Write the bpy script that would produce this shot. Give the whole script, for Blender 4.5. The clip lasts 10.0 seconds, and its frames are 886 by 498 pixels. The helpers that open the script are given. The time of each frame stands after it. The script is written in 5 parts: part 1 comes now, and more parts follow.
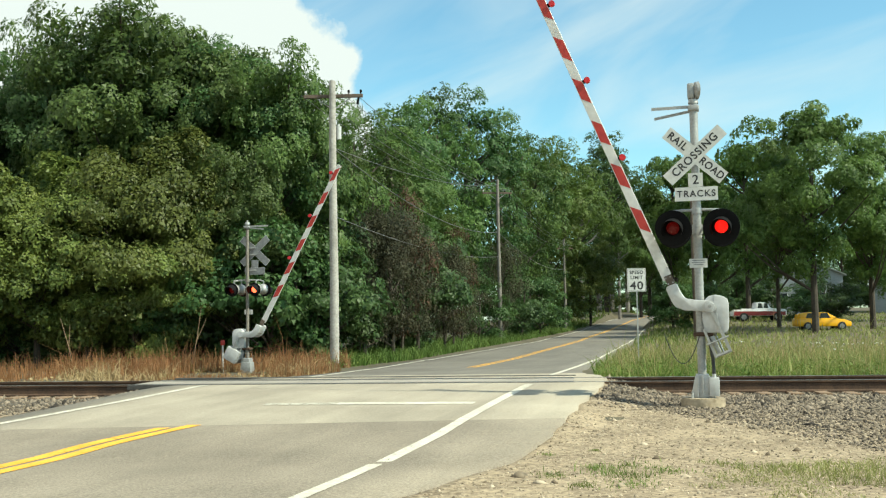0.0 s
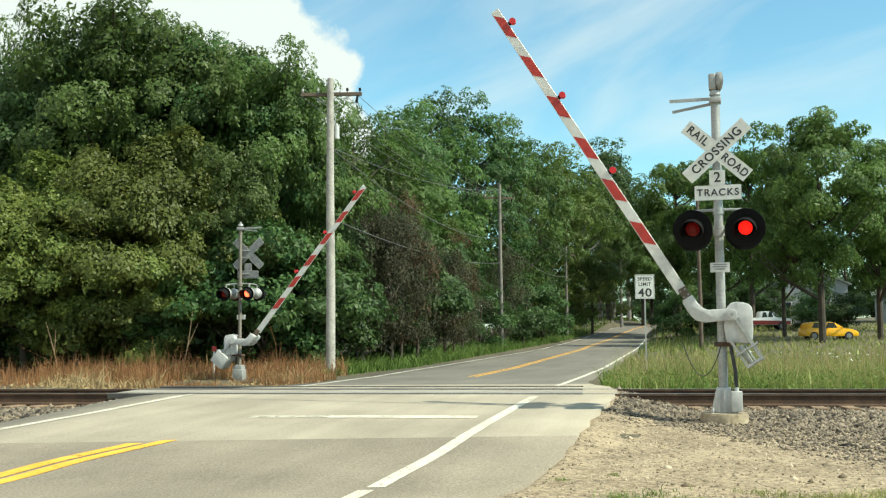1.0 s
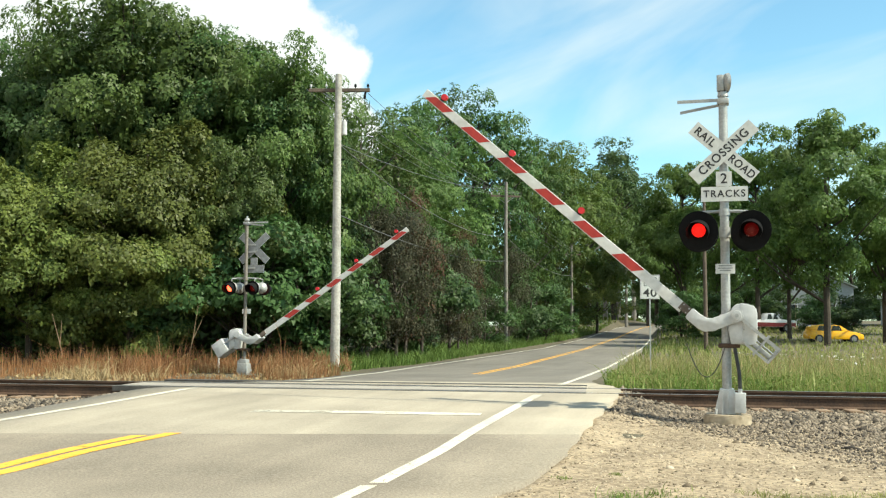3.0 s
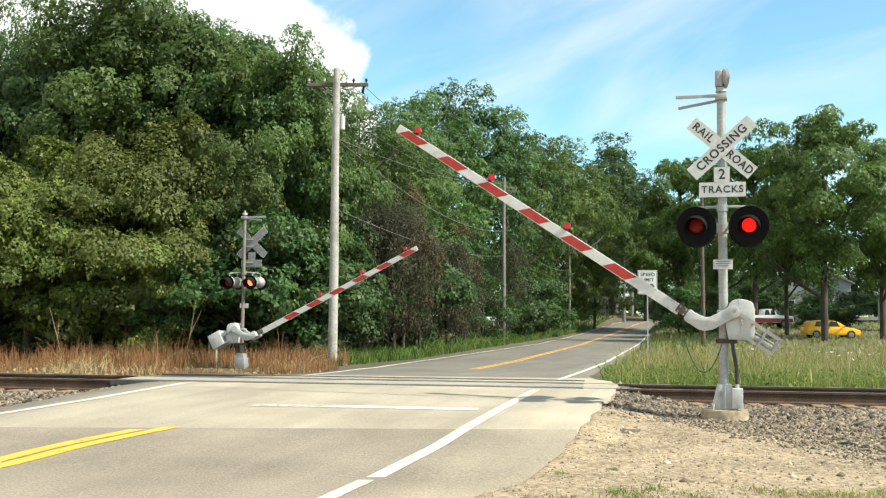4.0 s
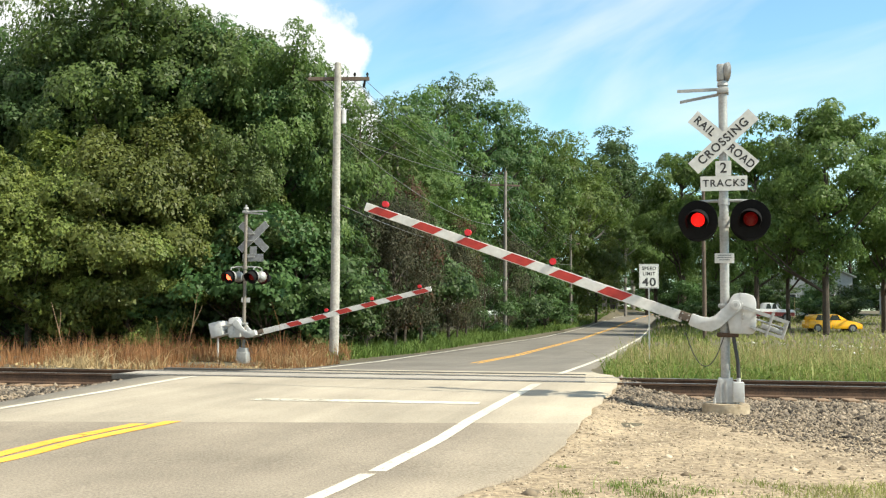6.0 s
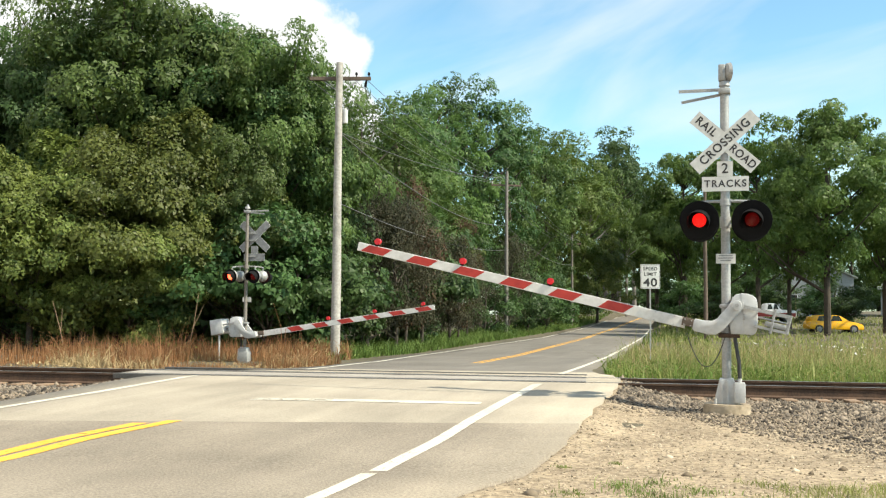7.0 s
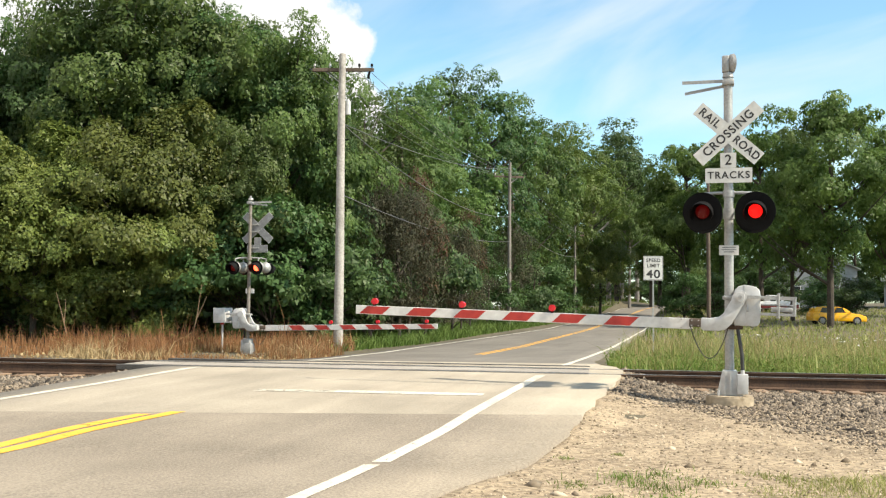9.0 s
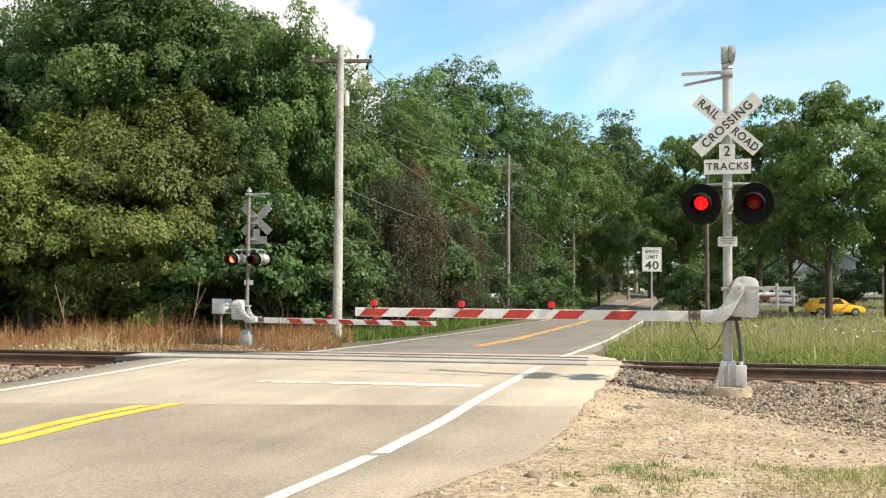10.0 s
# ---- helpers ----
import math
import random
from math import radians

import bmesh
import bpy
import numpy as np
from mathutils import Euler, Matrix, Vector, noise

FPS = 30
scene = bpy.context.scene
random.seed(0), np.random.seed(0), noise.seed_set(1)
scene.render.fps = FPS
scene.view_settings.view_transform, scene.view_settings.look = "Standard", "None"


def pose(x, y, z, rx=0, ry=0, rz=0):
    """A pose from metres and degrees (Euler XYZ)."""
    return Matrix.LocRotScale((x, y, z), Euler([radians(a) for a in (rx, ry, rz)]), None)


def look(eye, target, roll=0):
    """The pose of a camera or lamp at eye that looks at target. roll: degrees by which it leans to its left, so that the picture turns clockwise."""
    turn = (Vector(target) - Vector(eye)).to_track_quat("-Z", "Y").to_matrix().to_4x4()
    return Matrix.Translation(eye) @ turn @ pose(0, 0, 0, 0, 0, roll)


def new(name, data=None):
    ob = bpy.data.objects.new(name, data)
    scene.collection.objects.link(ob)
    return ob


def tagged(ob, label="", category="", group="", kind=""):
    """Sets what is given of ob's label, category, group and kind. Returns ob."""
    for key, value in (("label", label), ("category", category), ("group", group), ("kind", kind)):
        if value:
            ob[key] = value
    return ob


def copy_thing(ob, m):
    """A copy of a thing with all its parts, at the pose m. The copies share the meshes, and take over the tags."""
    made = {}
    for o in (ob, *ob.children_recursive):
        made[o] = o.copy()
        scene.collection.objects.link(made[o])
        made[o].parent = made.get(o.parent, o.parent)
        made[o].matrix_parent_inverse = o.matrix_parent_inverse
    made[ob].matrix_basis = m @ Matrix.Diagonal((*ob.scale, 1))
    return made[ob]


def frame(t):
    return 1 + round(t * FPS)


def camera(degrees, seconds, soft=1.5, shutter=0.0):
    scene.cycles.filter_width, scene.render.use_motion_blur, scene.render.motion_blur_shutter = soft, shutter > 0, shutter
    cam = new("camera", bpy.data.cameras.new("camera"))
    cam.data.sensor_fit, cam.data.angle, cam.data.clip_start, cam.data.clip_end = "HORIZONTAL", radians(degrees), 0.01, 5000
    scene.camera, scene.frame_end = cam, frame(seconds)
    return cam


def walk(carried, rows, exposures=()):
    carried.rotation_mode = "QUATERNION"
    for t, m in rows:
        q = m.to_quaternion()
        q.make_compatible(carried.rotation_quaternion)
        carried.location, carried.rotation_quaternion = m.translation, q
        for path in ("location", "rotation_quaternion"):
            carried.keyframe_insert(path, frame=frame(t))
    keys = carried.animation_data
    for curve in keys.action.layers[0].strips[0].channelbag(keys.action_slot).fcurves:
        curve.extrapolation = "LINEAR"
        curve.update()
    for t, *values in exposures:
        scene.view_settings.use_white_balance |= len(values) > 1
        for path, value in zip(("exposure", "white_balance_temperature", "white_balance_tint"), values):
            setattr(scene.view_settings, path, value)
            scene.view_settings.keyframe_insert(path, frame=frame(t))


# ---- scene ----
# camera: held by hand at one spot; it steps forward a little during the first second
cam = camera(47.07, 10.0, 1.25)
EYE_H = 1.48
VIEW = [  # seconds, turn to the right, tilt up, lean, place along y
    (0.0, 0.457, 4.079, -0.917, -1.22), (0.5, 0.520, 4.023, -0.798, -0.53), (1.0, 0.432, 4.469, -0.495, 0.03),
    (1.5, 0.039, 4.639, -0.196, 0), (2.0, -0.056, 4.497, -0.059, 0), (2.5, -0.026, 4.417, 0.197, 0),
    (4.0, 0.230, 4.025, 0.489, 0), (4.5, 0.363, 3.941, 0.352, 0), (5.0, 0.364, 3.864, 0.314, 0),
    (5.5, 0.228, 3.699, 0.362, 0), (7.0, 0.084, 3.689, 0.556, 0), (7.5, 0.007, 3.609, 0.679, 0),
    (8.0, -0.042, 3.564, 0.677, 0), (8.5, -0.073, 3.450, 0.617, 0), (9.0, -0.077, 3.209, 0.589, 0),
    (9.5, -0.040, 2.928, 0.474, 0), (10.0, 0.0, 2.730, 0.550, 0)]


def view_row(t, yaw, tilt, lean, y):
    a, b = radians(yaw), radians(tilt)
    way = Vector((math.sin(a) * math.cos(b), math.cos(a) * math.cos(b), math.sin(b)))
    eye = Vector((0, y, EYE_H))
    return t, look(eye, eye + way, lean)


walk(cam, [view_row(*r) for r in VIEW],
     exposures=[(0.0, 0.8, 6450, -6), (1.5, 0.85, 6450, -6), (2.5, 0.95, 6500, -3), (4.0, 1.03, 6550, 2), (5.5, 1.05, 6600, 4), (7.5, 1.03, 6650, 6), (10.0, 1.03, 6780, 10)])

# ---- world and sun ----
SUN_FROM = Vector((0.87, -0.42, 1.0)).normalized()
world = bpy.data.worlds.new("sky")
scene.world = world
world.use_nodes = True
wt = world.node_tree
wt.nodes.clear()


def wnode(kind, **values):
    n = wt.nodes.new(kind)
    for k, v in values.items():
        n.inputs[k].default_value = v
    return n


def wmath(op, a, b=None, clamp=False):
    n = wt.nodes.new("ShaderNodeMath")
    n.operation, n.use_clamp = op, clamp
    for i, v in enumerate((a, b)):
        if v is None:
            continue
        if isinstance(v, (int, float)):
            n.inputs[i].default_value = v
        else:
            wt.links.new(v, n.inputs[i])
    return n.outputs[0]


sky = wt.nodes.new("ShaderNodeTexSky")
sky.sky_type, sky.sun_disc = "NISHITA", False
sky.sun_elevation, sky.sun_rotation = math.asin(SUN_FROM.z), math.atan2(SUN_FROM.x, SUN_FROM.y)
sky.air_density, sky.dust_density, sky.ozone_density = 1.0, 0.6, 1.5
coord = wt.nodes.new("ShaderNodeTexCoord")
split = wt.nodes.new("ShaderNodeSeparateXYZ")
wt.links.new(coord.outputs["Generated"], split.inputs[0])
dx, dy, dz = split.outputs
turn = wt.nodes.new("ShaderNodeMapping")
turn.vector_type = "TEXTURE"
turn.inputs["Rotation"].default_value = (0, radians(-24), 0)
turn.inputs["Scale"].default_value = (0.9, 1.0, 0.24)
wt.links.new(coord.outputs["Generated"], turn.inputs[0])
wisps = wnode("ShaderNodeTexNoise", Scale=2.2, Detail=6.0, Roughness=0.5, Distortion=0.7)
wt.links.new(turn.outputs[0], wisps.inputs["Vector"])
wisp = wmath("MULTIPLY", wmath("SUBTRACT", wisps.outputs["Fac"], 0.44), 3.0, True)
puffs = wnode("ShaderNodeTexNoise", Scale=9.0, Detail=8.0, Roughness=0.55)
wt.links.new(coord.outputs["Generated"], puffs.inputs["Vector"])
# a bank of cumulus fills the western half of the sky
bank = wmath("ADD", wmath("MULTIPLY", dx, -1.0), wmath("MULTIPLY", wmath("SUBTRACT", puffs.outputs["Fac"], 0.5), 0.30))
bank = wmath("MULTIPLY", wmath("SUBTRACT", bank, wmath("ADD", 0.055, wmath("MULTIPLY", wmath("SUBTRACT", dz, 0.2), 0.15))), 40.0, True)
cover = wmath("MAXIMUM", wmath("MULTIPLY", wisp, 0.72), bank)
clouds = wt.nodes.new("ShaderNodeMix")
clouds.data_type = "RGBA"
wt.links.new(cover, clouds.inputs["Factor"])
tint = wt.nodes.new("ShaderNodeMix")
tint.data_type, tint.blend_type = "RGBA", "MULTIPLY"
tint.inputs["Factor"].default_value = 1.0
tint.inputs["B"].default_value = (0.86, 1.07, 1.03, 1)
wt.links.new(sky.outputs[0], tint.inputs["A"])
wt.links.new(tint.outputs["Result"], clouds.inputs["A"])
clouds.inputs["B"].default_value = (4.9, 4.95, 5.0, 1)
back = wnode("ShaderNodeBackground", Strength=0.112)
wt.links.new(clouds.outputs["Result"], back.inputs[0])
out = wt.nodes.new("ShaderNodeOutputWorld")
wt.links.new(back.outputs[0], out.inputs[0])

sun = new("sun", bpy.data.lights.new("sun", "SUN"))
sun.data.energy, sun.data.angle, sun.data.color = 4.4, radians(0.6), (1.0, 0.91, 0.76)
sun.matrix_world = look(SUN_FROM * 60, (0, 0, 0))


# ---- materials ----
def material(name, low, high, rough=0.8, metal=0.0, grain=30.0, stain=1.2, bump=0.2, contrast=0.5, island=0.0, glow=None):
    """Two colours mixed by a fine grain and a coarse stain, with a fine relief."""
    m = bpy.data.materials.new(name)
    m.use_nodes = True
    nt = m.node_tree
    b = nt.nodes["Principled BSDF"]
    tc = nt.nodes.new("ShaderNodeTexCoord")
    fine, wide = nt.nodes.new("ShaderNodeTexNoise"), nt.nodes.new("ShaderNodeTexNoise")
    fine.inputs["Scale"].default_value, fine.inputs["Detail"].default_value = grain, 5
    wide.inputs["Scale"].default_value, wide.inputs["Detail"].default_value = stain, 4
    for n in (fine, wide):
        nt.links.new(tc.outputs["Object"], n.inputs["Vector"])
    mix = nt.nodes.new("ShaderNodeMix")
    mix.inputs["Factor"].default_value = contrast
    nt.links.new(fine.outputs["Fac"], mix.inputs["A"])
    nt.links.new(wide.outputs["Fac"], mix.inputs["B"])
    last = mix.outputs["Result"]
    ramp = nt.nodes.new("ShaderNodeValToRGB")
    ramp.color_ramp.elements[0].position, ramp.color_ramp.elements[1].position = 0.36, 0.64
    ramp.color_ramp.elements[0].color, ramp.color_ramp.elements[1].color = (*low, 1), (*high, 1)
    if island:
        geo = nt.nodes.new("ShaderNodeNewGeometry")
        blend = nt.nodes.new("ShaderNodeMix")
        blend.inputs["Factor"].default_value = island
        spread = nt.nodes.new("ShaderNodeMapRange")
        spread.inputs["To Min"].default_value, spread.inputs["To Max"].default_value = 0.3, 0.7
        nt.links.new(geo.outputs["Random Per Island"], spread.inputs["Value"])
        nt.links.new(last, blend.inputs["A"])
        nt.links.new(spread.outputs[0], blend.inputs["B"])
        last = blend.outputs["Result"]
    nt.links.new(last, ramp.inputs[0])
    nt.links.new(ramp.outputs[0], b.inputs["Base Color"])
    b.inputs["Roughness"].default_value, b.inputs["Metallic"].default_value = rough, metal
    if bump:
        bp = nt.nodes.new("ShaderNodeBump")
        bp.inputs["Strength"].default_value, bp.inputs["Distance"].default_value = bump, 0.02
        nt.links.new(fine.outputs["Fac"], bp.inputs["Height"])
        nt.links.new(bp.outputs[0], b.inputs["Normal"])
    if glow:
        b.inputs["Emission Color"].default_value, b.inputs["Emission Strength"].default_value = (*glow[:3], 1), glow[3]
    return m


def leaf_material(name, low, high, trans=0.35, gloss=0.15):
    m = material(name, low, high, 0.5, 0, 0.9, 0.25, 0, 0.5, 0.32)
    nt = m.node_tree
    b, ramp = nt.nodes["Principled BSDF"], nt.nodes["Color Ramp"]
    b.inputs["Specular IOR Level"].default_value = gloss
    tr = nt.nodes.new("ShaderNodeBsdfTranslucent")
    own, hsv = nt.nodes.new("ShaderNodeObjectInfo"), nt.nodes.new("ShaderNodeHueSaturation")
    for socket, lo, hi in (("Hue", 0.486, 0.510), ("Value", 0.75, 1.3)):
        mr = nt.nodes.new("ShaderNodeMapRange")
        mr.inputs["To Min"].default_value, mr.inputs["To Max"].default_value = lo, hi
        nt.links.new(own.outputs["Random"], mr.inputs["Value"])
        nt.links.new(mr.outputs[0], hsv.inputs[socket])
    nt.links.new(ramp.outputs[0], hsv.inputs["Color"])
    nt.links.new(hsv.outputs[0], tr.inputs[0])
    nt.links.new(hsv.outputs[0], b.inputs["Base Color"])
    mx = nt.nodes.new("ShaderNodeMixShader")
    mx.inputs[0].default_value = trans
    nt.links.new(b.outputs[0], mx.inputs[1])
    nt.links.new(tr.outputs[0], mx.inputs[2])
    nt.links.new(mx.outputs[0], nt.nodes["Material Output"].inputs[0])
    return m


def chipped(m, keep):
    """Wears holes into paint, through which the road shows."""
    nt = m.node_tree
    tc, n = nt.nodes["Texture Coordinate"], nt.nodes.new("ShaderNodeTexNoise")
    n.inputs["Scale"].default_value, n.inputs["Detail"].default_value, n.inputs["Roughness"].default_value = 7.0, 9, 0.8
    nt.links.new(tc.outputs["Object"], n.inputs["Vector"])
    ramp = nt.nodes.new("ShaderNodeValToRGB")
    ramp.color_ramp.elements[0].position, ramp.color_ramp.elements[1].position = keep - 0.02, keep + 0.03
    nt.links.new(n.outputs["Fac"], ramp.inputs[0])
    clear, mx = nt.nodes.new("ShaderNodeBsdfTransparent"), nt.nodes.new("ShaderNodeMixShader")
    nt.links.new(ramp.outputs[0], mx.inputs[0])
    nt.links.new(nt.nodes["Principled BSDF"].outputs[0], mx.inputs[1])
    nt.links.new(clear.outputs[0], mx.inputs[2])
    nt.links.new(mx.outputs[0], nt.nodes["Material Output"].inputs[0])
    return m


def tracked(m, amount, seed):
    """Wheel tracks and drips drawn out along the road, over the base colour."""
    nt = m.node_tree
    b, tc, base = nt.nodes["Principled BSDF"], nt.nodes["Texture Coordinate"], nt.nodes["Color Ramp"]
    along, n = nt.nodes.new("ShaderNodeMapping"), nt.nodes.new("ShaderNodeTexNoise")
    along.vector_type = "TEXTURE"
    along.inputs["Location"].default_value = (seed, 0, 0)
    along.inputs["Rotation"].default_value, along.inputs["Scale"].default_value = (0, 0, radians(-16)), (0.55, 7.0, 1)
    n.inputs["Scale"].default_value, n.inputs["Detail"].default_value, n.inputs["Roughness"].default_value = 1.0, 5, 0.6
    nt.links.new(tc.outputs["Object"], along.inputs[0])
    nt.links.new(along.outputs[0], n.inputs["Vector"])
    mr, hsv = nt.nodes.new("ShaderNodeMapRange"), nt.nodes.new("ShaderNodeHueSaturation")
    mr.inputs["From Min"].default_value, mr.inputs["From Max"].default_value = 0.3, 0.7
    mr.inputs["To Min"].default_value, mr.inputs["To Max"].default_value = 1 - amount, 1 + amount
    nt.links.new(n.outputs["Fac"], mr.inputs["Value"])
    nt.links.new(mr.outputs[0], hsv.inputs["Value"])
    nt.links.new(base.outputs[0], hsv.inputs["Color"])
    nt.links.new(hsv.outputs[0], b.inputs["Base Color"])
    return m


ASPHALT = material("asphalt", (0.142, 0.117, 0.089), (0.288, 0.243, 0.188), 0.9, 0, 38, 0.45, 0.6, 0.42)
ASPHALT_OLD = material("worn_asphalt", (0.228, 0.195, 0.15), (0.372, 0.324, 0.254), 0.9, 0, 36, 0.4, 0.5, 0.5)
ASPHALT_FAR = material("dark_asphalt", (0.104, 0.092, 0.076), (0.174, 0.156, 0.132), 0.85, 0, 40, 0.3, 0.3, 0.5)
for m_, amount_, seed_ in ((ASPHALT, 0.10, 0.0), (ASPHALT_OLD, 0.13, 3.0), (ASPHALT_FAR, 0.14, 7.0)):
    tracked(m_, amount_, seed_)
PAINT_WHITE = chipped(material("white_road_paint", (0.40, 0.365, 0.30), (0.66, 0.615, 0.52), 0.75, 0, 25, 2.5, 0.2), 0.595)
PAINT_FAINT = chipped(material("worn_white_paint", (0.36, 0.33, 0.27), (0.52, 0.48, 0.4), 0.8, 0, 25, 2.0, 0.2), 0.54)
PAINT_YELLOW = chipped(material("yellow_road_paint", (0.58, 0.29, 0.02), (0.8, 0.42, 0.05), 0.75, 0, 25, 2.5, 0.2), 0.62)
GRAVEL = material("tan_gravel", (0.125, 0.09, 0.056), (0.395, 0.31, 0.205), 0.95, 0, 16, 1.1, 1.0, 0.36)
EARTH = material("earth", (0.05, 0.042, 0.025), (0.12, 0.1, 0.06), 0.95, 0, 9, 0.3, 0.6)
STONE = material("ballast_stone", (0.025, 0.019, 0.014), (0.25, 0.2, 0.148), 0.9, 0, 18, 1.5, 0.3, 0.35, 0.85)
PEBBLE = material("tan_pebble", (0.125, 0.094, 0.062), (0.46, 0.38, 0.28), 0.95, 0, 18, 1.5, 0.2, 0.4, 0.8)
BED = material("dark_ballast_bed", (0.035, 0.028, 0.02), (0.12, 0.098, 0.075), 0.95, 0, 22, 1.2, 0.9)
RUST = material("rusty_rail", (0.04, 0.023, 0.015), (0.10, 0.058, 0.036), 0.8, 0.2, 40, 3, 0.3)
RAILTOP = material("polished_railhead", (0.3, 0.29, 0.28), (0.5, 0.49, 0.47), 0.35, 0.9, 40, 3, 0.05)
TIE = material("weathered_sleeper", (0.12, 0.075, 0.045), (0.25, 0.17, 0.11), 0.95, 0, 20, 2, 0.4)
RUBBER = material("flangeway_rubber", (0.03, 0.028, 0.026), (0.09, 0.085, 0.08), 0.9, 0, 30, 2, 0.2)
PLANK = material("crossing_plank", (0.2, 0.175, 0.15), (0.33, 0.3, 0.26), 0.9, 0, 30, 1, 0.3)
CONCRETE = material("concrete", (0.2, 0.155, 0.1), (0.4, 0.33, 0.24), 0.9, 0, 12, 2.5, 0.5)
ALU = material("grey_aluminium", (0.26, 0.26, 0.255), (0.4, 0.4, 0.39), 0.5, 0.4, 30, 3, 0.01)
MAST_DULL = material("dull_brown_mast", (0.13, 0.115, 0.098), (0.24, 0.215, 0.185), 0.65, 0.2, 20, 3, 0.05)
SILVER = material("silver_paint", (0.40, 0.40, 0.395), (0.52, 0.52, 0.52), 0.5, 0.1, 14, 2.5, 0.01)
SIGN_WHITE = material("white_reflective_sheet", (0.44, 0.44, 0.42), (0.58, 0.58, 0.56), 0.5, 0, 12, 2, 0.02)
SIGN_BACK = material("bare_sign_back", (0.16, 0.165, 0.17), (0.26, 0.265, 0.27), 0.55, 0.4, 12, 3, 0.05)
BLACK = material("black_enamel", (0.002, 0.002, 0.0024), (0.006, 0.006, 0.0065), 0.75, 0, 20, 2, 0.05)
BLACK.node_tree.nodes["Principled BSDF"].inputs["Specular IOR Level"].default_value = 0.15
LETTER = material("black_letter", (0.012, 0.012, 0.014), (0.03, 0.03, 0.03), 0.6, 0, 20, 2, 0)
CABLE = material("black_cable", (0.015, 0.015, 0.015), (0.04, 0.04, 0.04), 0.6, 0, 20, 2, 0)
ARM_WHITE = material("white_arm_sheet", (0.48, 0.47, 0.45), (0.62, 0.61, 0.59), 0.5, 0, 12, 2.5, 0.03)
ARM_RED = material("red_arm_sheet", (0.3, 0.018, 0.014), (0.41, 0.032, 0.022), 0.5, 0, 12, 2.5, 0.03)
LAMP_RED = material("red_lamp_glass", (0.36, 0.006, 0.012), (0.5, 0.012, 0.018), 0.22, 0, 12, 3, 0, glow=(1, 0.02, 0.04, 0.05))
BULB_LIT = material("lit_signal_bulb", (0.3, 0.004, 0.003), (0.4, 0.008, 0.006), 0.7, 0, 12, 3, 0, glow=(1.0, 0.012, 0.01, 0.75))
BULB_BRIGHT = material("bright_signal_bulb", (0.3, 0.004, 0.003), (0.4, 0.008, 0.006), 0.7, 0, 12, 3, 0, glow=(1.0, 0.10, 0.04, 3.4))
# the unlit half gets a faint added glow so that it shows dim red
BULB_DARK = material("dim_signal_bulb", (0.02, 0.001, 0.001), (0.035, 0.0015, 0.0015), 0.6, 0, 12, 3, 0, glow=(1.0, 0.012, 0.01, 0.03))


def lens_material():
    """Clear red cover glass: the bulb shows through, with a faint gloss."""
    m = material("red_lens_glass", (0.06, 0.002, 0.002), (0.09, 0.003, 0.003), 0.35, 0, 40, 3, 0)
    nt = m.node_tree
    clear, mx = nt.nodes.new("ShaderNodeBsdfTransparent"), nt.nodes.new("ShaderNodeMixShader")
    clear.inputs[0].default_value, mx.inputs[0].default_value = (1.0, 0.9, 0.9, 1), 0.86
    nt.links.new(nt.nodes["Principled BSDF"].outputs[0], mx.inputs[1])
    nt.links.new(clear.outputs[0], mx.inputs[2])
    nt.links.new(mx.outputs[0], nt.nodes["Material Output"].inputs[0])
    return m


LENS_RED = lens_material()
POLE = material("weathered_pole_wood", (0.23, 0.215, 0.195), (0.41, 0.39, 0.36), 0.9, 0, 14, 1.5, 0.4)
POLE_GREY = material("old_pole_wood", (0.11, 0.1, 0.088), (0.22, 0.2, 0.18), 0.9, 0, 14, 1.5, 0.4)
POLE_BROWN = material("brown_pole_wood", (0.06, 0.045, 0.034), (0.14, 0.105, 0.08), 0.9, 0, 14, 1.5, 0.4)
BARK = material("grey_bark", (0.03, 0.024, 0.018), (0.075, 0.06, 0.046), 0.95, 0, 9, 1.2, 0.8)
WIRE = material("wire", (0.07, 0.07, 0.07), (0.13, 0.13, 0.13), 0.6, 0, 9, 1, 0)
LEAF_OAK = leaf_material("oak_leaf", (0.040, 0.078, 0.018), (0.135, 0.205, 0.052), 0.45, 0.3)
LEAF_DARK = leaf_material("dark_leaf", (0.026, 0.058, 0.017), (0.088, 0.15, 0.044), 0.42, 0.3)
LEAF_MEADOW = leaf_material("meadow_tree_leaf", (0.045, 0.09, 0.02), (0.15, 0.235, 0.055), 0.48, 0.3)
LEAF_OLIVE = leaf_material("olive_leaf", (0.062, 0.092, 0.018), (0.205, 0.25, 0.06), 0.42, 0.3)
LEAF_BRIGHT = leaf_material("bright_leaf", (0.04, 0.078, 0.012), (0.135, 0.185, 0.038), 0.42, 0.3)
LEAF_BROWN = leaf_material("dry_leaf", (0.032, 0.038, 0.021), (0.088, 0.082, 0.046))
LEAF_RUST = leaf_material("rust_leaf", (0.045, 0.032, 0.019), (0.125, 0.068, 0.04))
GRASS_TALL = leaf_material("tall_grass", (0.105, 0.13, 0.034), (0.305, 0.3, 0.115))
GRASS_GREEN = leaf_material("green_grass", (0.06, 0.11, 0.02), (0.17, 0.22, 0.05))
GRASS_DRY = leaf_material("dry_grass", (0.15, 0.072, 0.03), (0.42, 0.24, 0.11))
GRASS_LEAF = leaf_material("weed_leaf", (0.1, 0.14, 0.035), (0.24, 0.28, 0.09))
GRASS_VERGE = leaf_material("verge_grass", (0.05, 0.095, 0.018), (0.14, 0.2, 0.05))
GRASS_SEED = leaf_material("seed_head", (0.2, 0.14, 0.07), (0.4, 0.3, 0.17))
